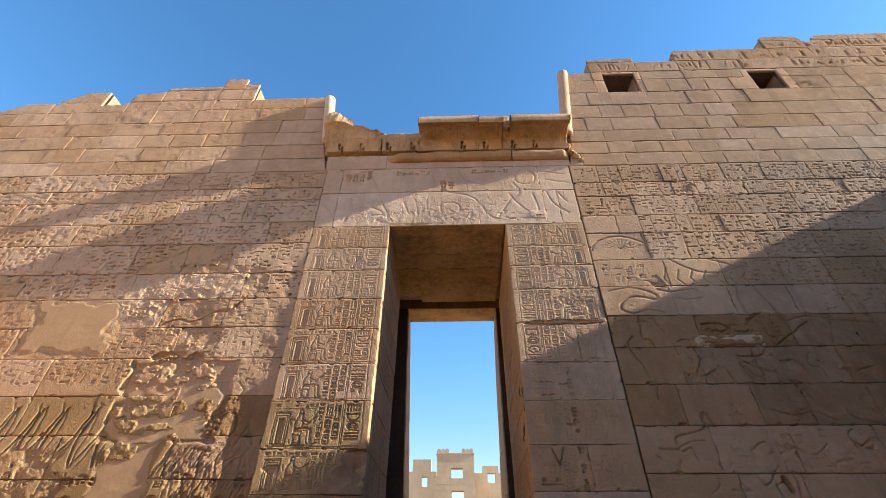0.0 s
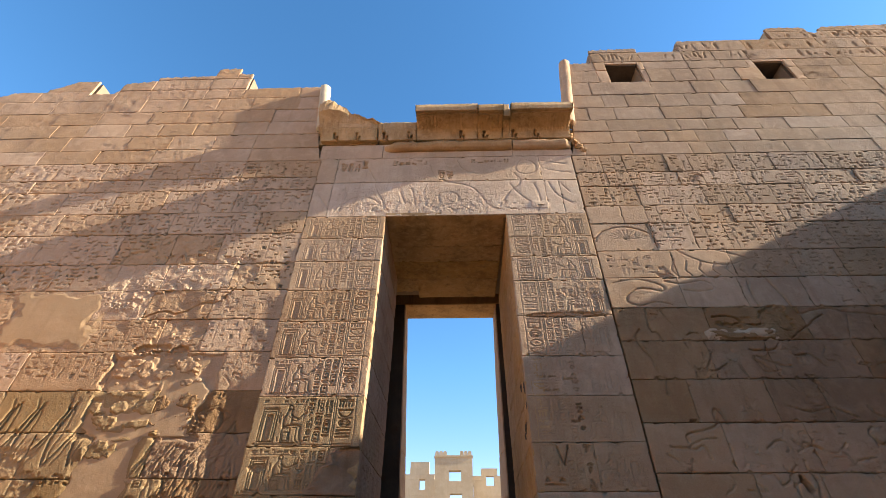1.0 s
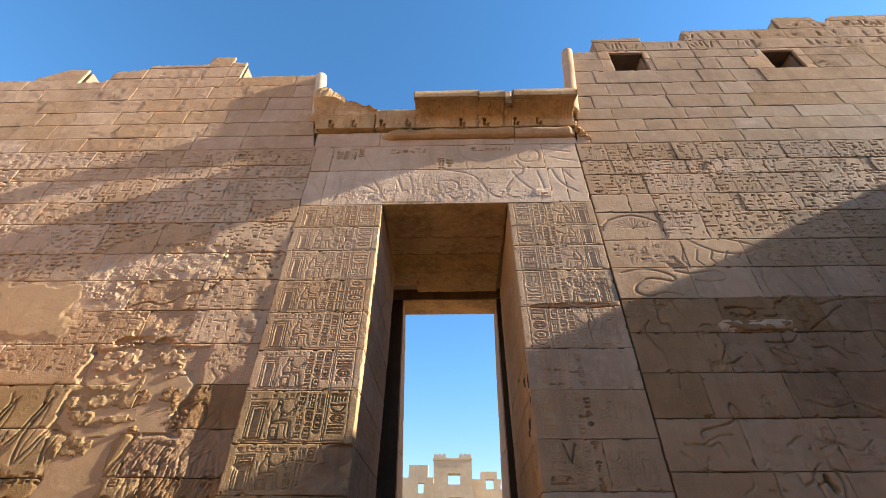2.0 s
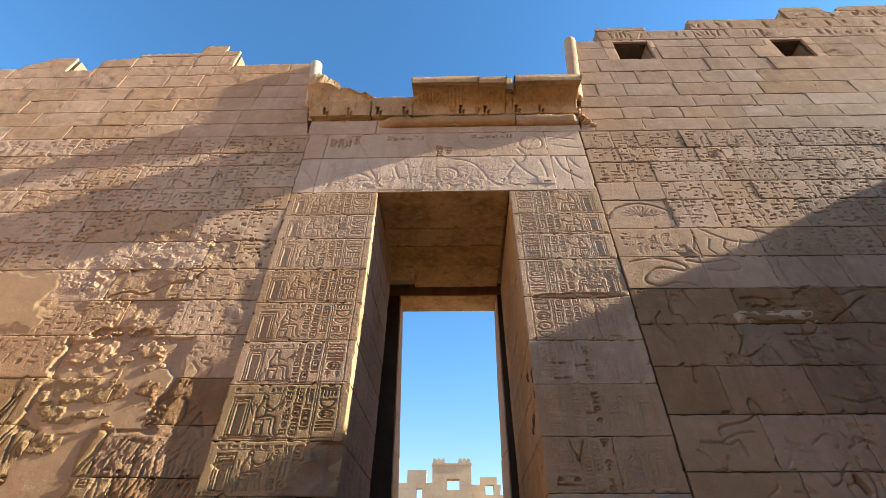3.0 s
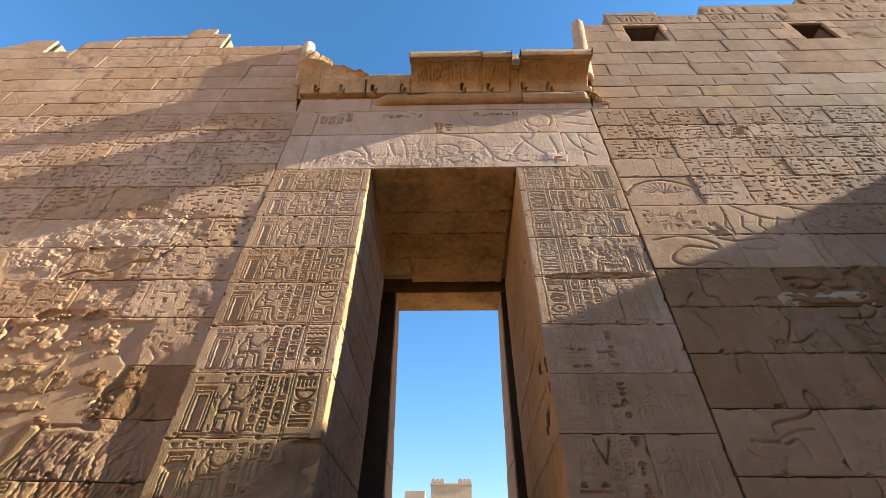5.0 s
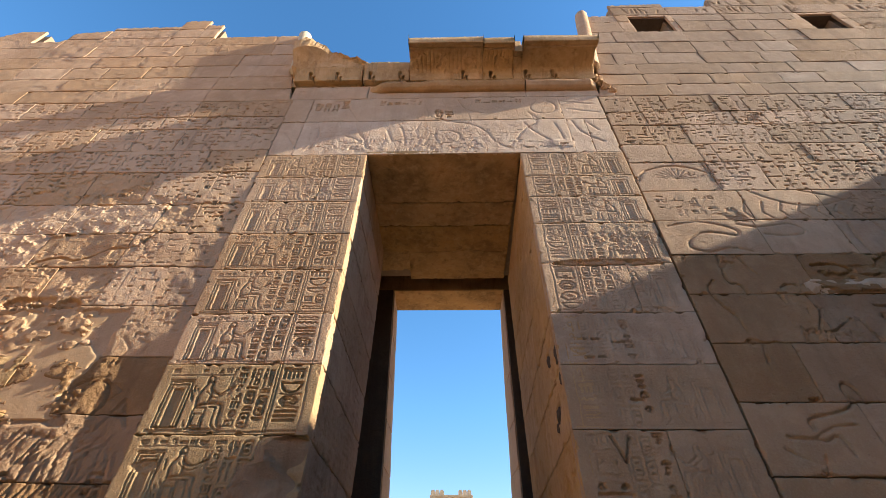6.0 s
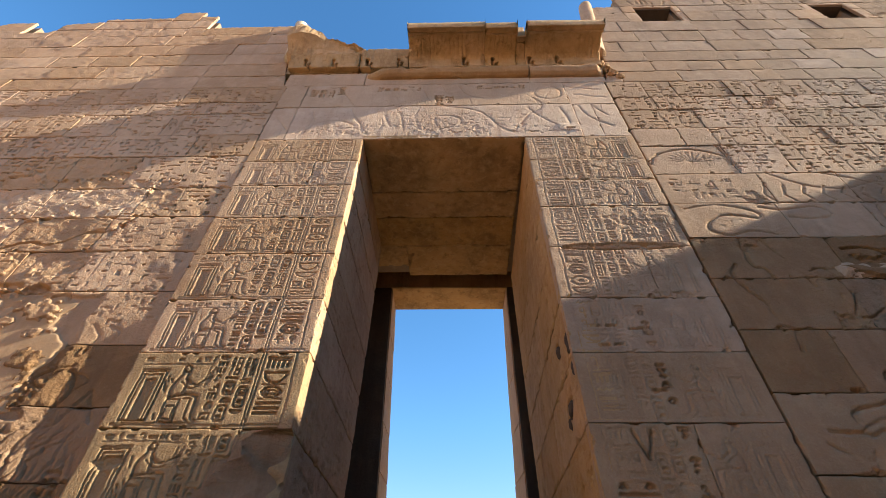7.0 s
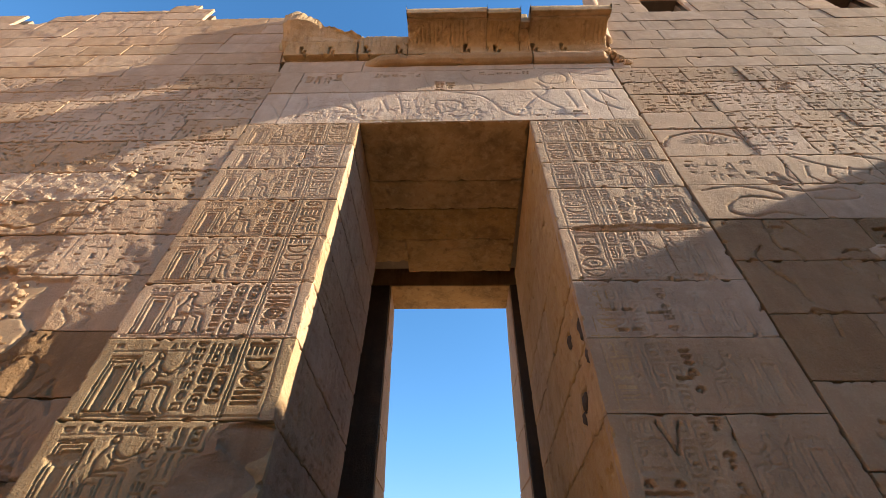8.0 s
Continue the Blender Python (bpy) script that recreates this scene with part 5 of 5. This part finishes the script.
TALLER = [(0.16, 16.12), (0.2, 16.3), (0.26, 16.5), (0.36, 16.75), (0.5, 16.98), (0.66, 17.15), (0.82, 17.3), (0.9, 17.7), (0.86, 18.05)]
cornice_piece(-5.42, -3.0, [(o - (0.2 if z < 16.7 else 0.0), z) for o, z in TALLER], 17.0, rough=0.085, ends=0.14, reach=lambda u: float(np.interp(u, [-5.42, -5.2, -4.9, -4.6, -4.2, -3.7, -3.3, -3.0], [0.9, 1.1, 1.05, 0.85, 0.66, 0.5, 0.42, 0.3])))
place, length = skin_along([(o + 0.02, z - 0.012) for o, z in TALLER[:4]])
link("cornice_face", block_mesh(-5.3, -3.02, 0.0, length, 0.022, place, cornice_height, proud=0.0), CORNICE_STONE, cornice)


def roll(name, p0, p1, r, material, parent, label="", squash=1.0, turns=16, length=None):
    """A worn round moulding between two points."""
    p0, p1 = Vector(p0), Vector(p1)
    d = p1 - p0
    side = d.cross(Vector((0, 1, 0.3))).normalized()
    other = d.cross(side).normalized()
    n = max(3, int(d.length / 0.12))
    bm = bmesh.new()
    rings = []
    for i in range(n + 1):
        c = p0 + d * (i / n)
        ring = []
        for j in range(turns):
            a = 2 * math.pi * j / turns
            k = r * (1 + 0.07 * noise.noise(c * 1.7 + Vector((math.cos(a), math.sin(a), 0))) + 0.05 * noise.noise(c * 7 + Vector((math.cos(a), math.sin(a), 0)) * 2))
            if i == n:
                k *= 0.7
            ring.append(bm.verts.new(c + side * (math.cos(a) * k) + other * (math.sin(a) * k * squash)))
        rings.append(ring)
    for a, b in zip(rings, rings[1:]):
        for j in range(turns):
            bm.faces.new((a[j], a[(j + 1) % turns], b[(j + 1) % turns], b[j]))
    bm.faces.new(list(reversed(rings[0])))
    bm.faces.new(rings[-1])
    bmesh.ops.recalc_face_normals(bm, faces=bm.faces)
    return part(name, bm, material, parent, label, True)


TORUS = [(-0.02, 16.04), (0.12, 16.03), (0.22, 15.96), (0.28, 15.84), (0.27, 15.72), (0.2, 15.6), (0.1, 15.54), (-0.04, 15.53)]
torus_place, torus_length = skin_along(TORUS)


def worn_torus(u, s, off):
    p = torus_place(u, s, -off)
    p[..., 1] += 0.26 * np.clip((-2.1 - u) / 0.6, 0, 1) ** 1.6 + 0.2 * np.clip((u - 4.45) / 0.25, 0, 1) + 0.02 * np.sin(u * 3.7) * np.sin(u * 1.3 + 2)
    return p


for a, b2 in ((-2.7, 2.34), (2.37, 4.68)):
    link("round_moulding", block_mesh(a, b2, 0.0, torus_length, 0.025, worn_torus, lambda u, s: sheet_at(u, s + 26.9) * 1.4, gap=0.003, proud=0.0, worn=0.02), SAND_OCHRE, cornice)
roll("corner_moulding", (-5.42, face_y(17.0) - 0.06, 17.0), (-5.8, face_y(20.25) - 0.06, 20.25), 0.24, SAND_PALE, wall_left)
roll("corner_moulding", (4.86, face_y(17.1) - 0.02, 17.1), (5.42, face_y(22.05) - 0.02, 22.05), 0.25, SAND, wall_right)
for cu, cz, size in ((4.82, 15.95, 0.2), (4.98, 15.72, 0.17), (5.16, 15.5, 0.13), (4.72, 16.3, 0.17)):
    bm = bmesh.new()
    bmesh.ops.create_icosphere(bm, subdivisions=3, radius=size)
    for v in bm.verts:
        k = 0.85 + 0.5 * noise.noise(v.co * 6 + Vector((cu * 3, cz * 3, 0))) + 0.25 * noise.noise(v.co * 17 + Vector((cz, cu, 0)))
        v.co = Vector((cu, face_y(cz) - 0.02, cz)) + v.co * k
    part("broken_end", bm, SAND_OCHRE, cornice, "ragged broken stub of the moulding")

# ---- the fortified gate seen through the doorway ----
FORT = 62 / 95
fort = empty("fortified_gate", (0, 62, 1.6 * (1 - FORT)), label="distant sunlit stone gate tower with rounded battlements and square windows", category="tower")
fort.scale = (FORT, FORT, FORT)


def screen(bm, x0, x1, z0, z1, y, thick, holes, ragged=0.0):
    """A wall of coursed blocks with square openings through it; ragged: how uneven its outer ends are."""
    zs = sorted({z0, z1, *[h[i] for h in holes for i in (2, 3)]})
    levels = [z0]
    for c, d in zip(zs, zs[1:]):
        n = max(1, round((d - c) / 0.95))
        levels += [c + (d - c) * (k + 1) / n for k in range(n)]
    for c, d in zip(levels, levels[1:]):
        spans, x = [], x0 + random.uniform(0, ragged)
        for h in sorted(holes):
            if h[2] < (c + d) / 2 < h[3]:
                spans.append((x, h[0]))
                x = h[1]
        spans.append((x, x1 - random.uniform(0, ragged)))
        for p, q in spans:
            while q - p > 0.05:
                e = p + random.uniform(1.1, 2.3)
                e = q if q - e < 0.7 else e
                out = random.uniform(-0.008, 0.008)
                box(bm, p + 0.003, e - 0.003, y + out, y + thick, c + 0.003, d - 0.003)
                p = e
    for p, q in zip(sorted({x0 + ragged, x1 - ragged, *[h[i] for h in holes for i in (0, 1)]}), sorted({x0 + ragged, x1 - ragged, *[h[i] for h in holes for i in (0, 1)]})[1:]):
        for c, d in zip(zs, zs[1:]):
            if not any(h[0] - 1e-4 <= p and q <= h[1] + 1e-4 and h[2] - 1e-4 <= c and d <= h[3] + 1e-4 for h in holes):
                box(bm, p, q, y + 0.02, y + thick - 0.06, c, d - 0.02)


random.seed(11)
bm = bmesh.new()
screen(bm, -4.0, 3.0, -0.85, 21.1, 0, 2.0, [(-1.35, 0.85, 17.05, 18.85), (-1.25, 0.95, 12.8, 15.0)])
part("tower_wall", bm, FORT_STONE, fort)
bm = bmesh.new()
box(bm, -4.12, 3.12, -0.14, 2.1, 21.1, 21.45)
bmesh.ops.bevel(bm, geom=list(bm.edges), offset=0.06, segments=2, affect="EDGES")
part("parapet", bm, FORT_STONE, fort)
bm = bmesh.new()
screen(bm, -10.5, -4.0, -0.85, 18.9, 4, 1.5, [(-7.1, -6.0, 16.2, 18.0)], 0.2)
screen(bm, -9.2, -5.2, 18.9, 21.1, 4, 1.5, [], 0.35)
part("wing_wall", bm, FORT_STONE, fort)
bm = bmesh.new()
screen(bm, 3.0, 9.5, -0.85, 16.9, 4, 1.5, [], 0.25)
screen(bm, 3.0, 8.6, 16.9, 18.6, 4, 1.5, [(5.65, 7.2, 16.9, 18.6)], 0.25)
screen(bm, 4.6, 8.0, 18.6, 19.9, 4, 1.5, [], 0.3)
part("wing_wall", bm, FORT_STONE, fort)
for x in (-3.6, -2.85, -2.1, 1.05, 1.8, 2.55):
    bm = bmesh.new()
    arch = [(x - 0.35, 21.45), (x + 0.35, 21.45)] + [(x + 0.35 * math.cos(math.pi * k / 8), 21.85 + 0.4 * math.sin(math.pi * k / 8)) for k in range(9)]
    front, back = [bm.verts.new((p, -0.05, q)) for p, q in arch], [bm.verts.new((p, 0.9, q)) for p, q in arch]
    bm.faces.new(front)
    bm.faces.new(back[::-1])
    for k in range(len(arch)):
        bm.faces.new((front[k - 1], back[k - 1], back[k], front[k]))
    bmesh.ops.recalc_face_normals(bm, faces=bm.faces)
    part("merlon", bm, FORT_STONE, fort)

# ---- ground and the court round the camera ----
bm = bmesh.new()
bmesh.ops.create_grid(bm, x_segments=40, y_segments=40, size=1500)
for v in bm.verts:
    v.co.z = 0.0
ground = tagged(part("ground", bm, EARTH), "dusty pale earth court ground", "ground", kind="structure")
# Unseen: a corner mass casting the slanting shadow, and steps blocking sky light.
bm = bmesh.new()
hexa(bm, [(24.0, 10.5, 0), (27, 10.5, 0), (27, 14.5, 0), (24.0, 14.5, 0), (24.0, 10.5, 17.3), (27, 10.5, 17.3), (27, 14.5, 17.3), (24.0, 14.5, 17.3)])
box(bm, 13, 17, -26, 10.9, 0, 10.4)
box(bm, 17, 21, -26, 10.9, 0, 13.2)
box(bm, 21, 28, -26, 10.9, 0, 15.2)
tagged(part("wall_court_side", bm, SAND), "unseen sandstone mass added beside the court to shape light", "wall", kind="structure")
# Unseen wall added to bounce warm sunlight onto the gate and facade.
bm = bmesh.new()
box(bm, -25, -20, -26, 11.4, 0, 9.8)
tagged(part("wall_court_far_side", bm, SAND), "unseen sandstone mass added beside the court to shape light", "wall", kind="structure")
bm = bmesh.new()
box(bm, -28, -3, -30, -26, 0, 14)
box(bm, 3, 28, -30, -26, 0, 14)
box(bm, -3, 3, -30, -26, 9, 14)
tagged(part("wall_court_back", bm, SAND), "plain sandstone pylon behind the court", "wall", kind="structure")
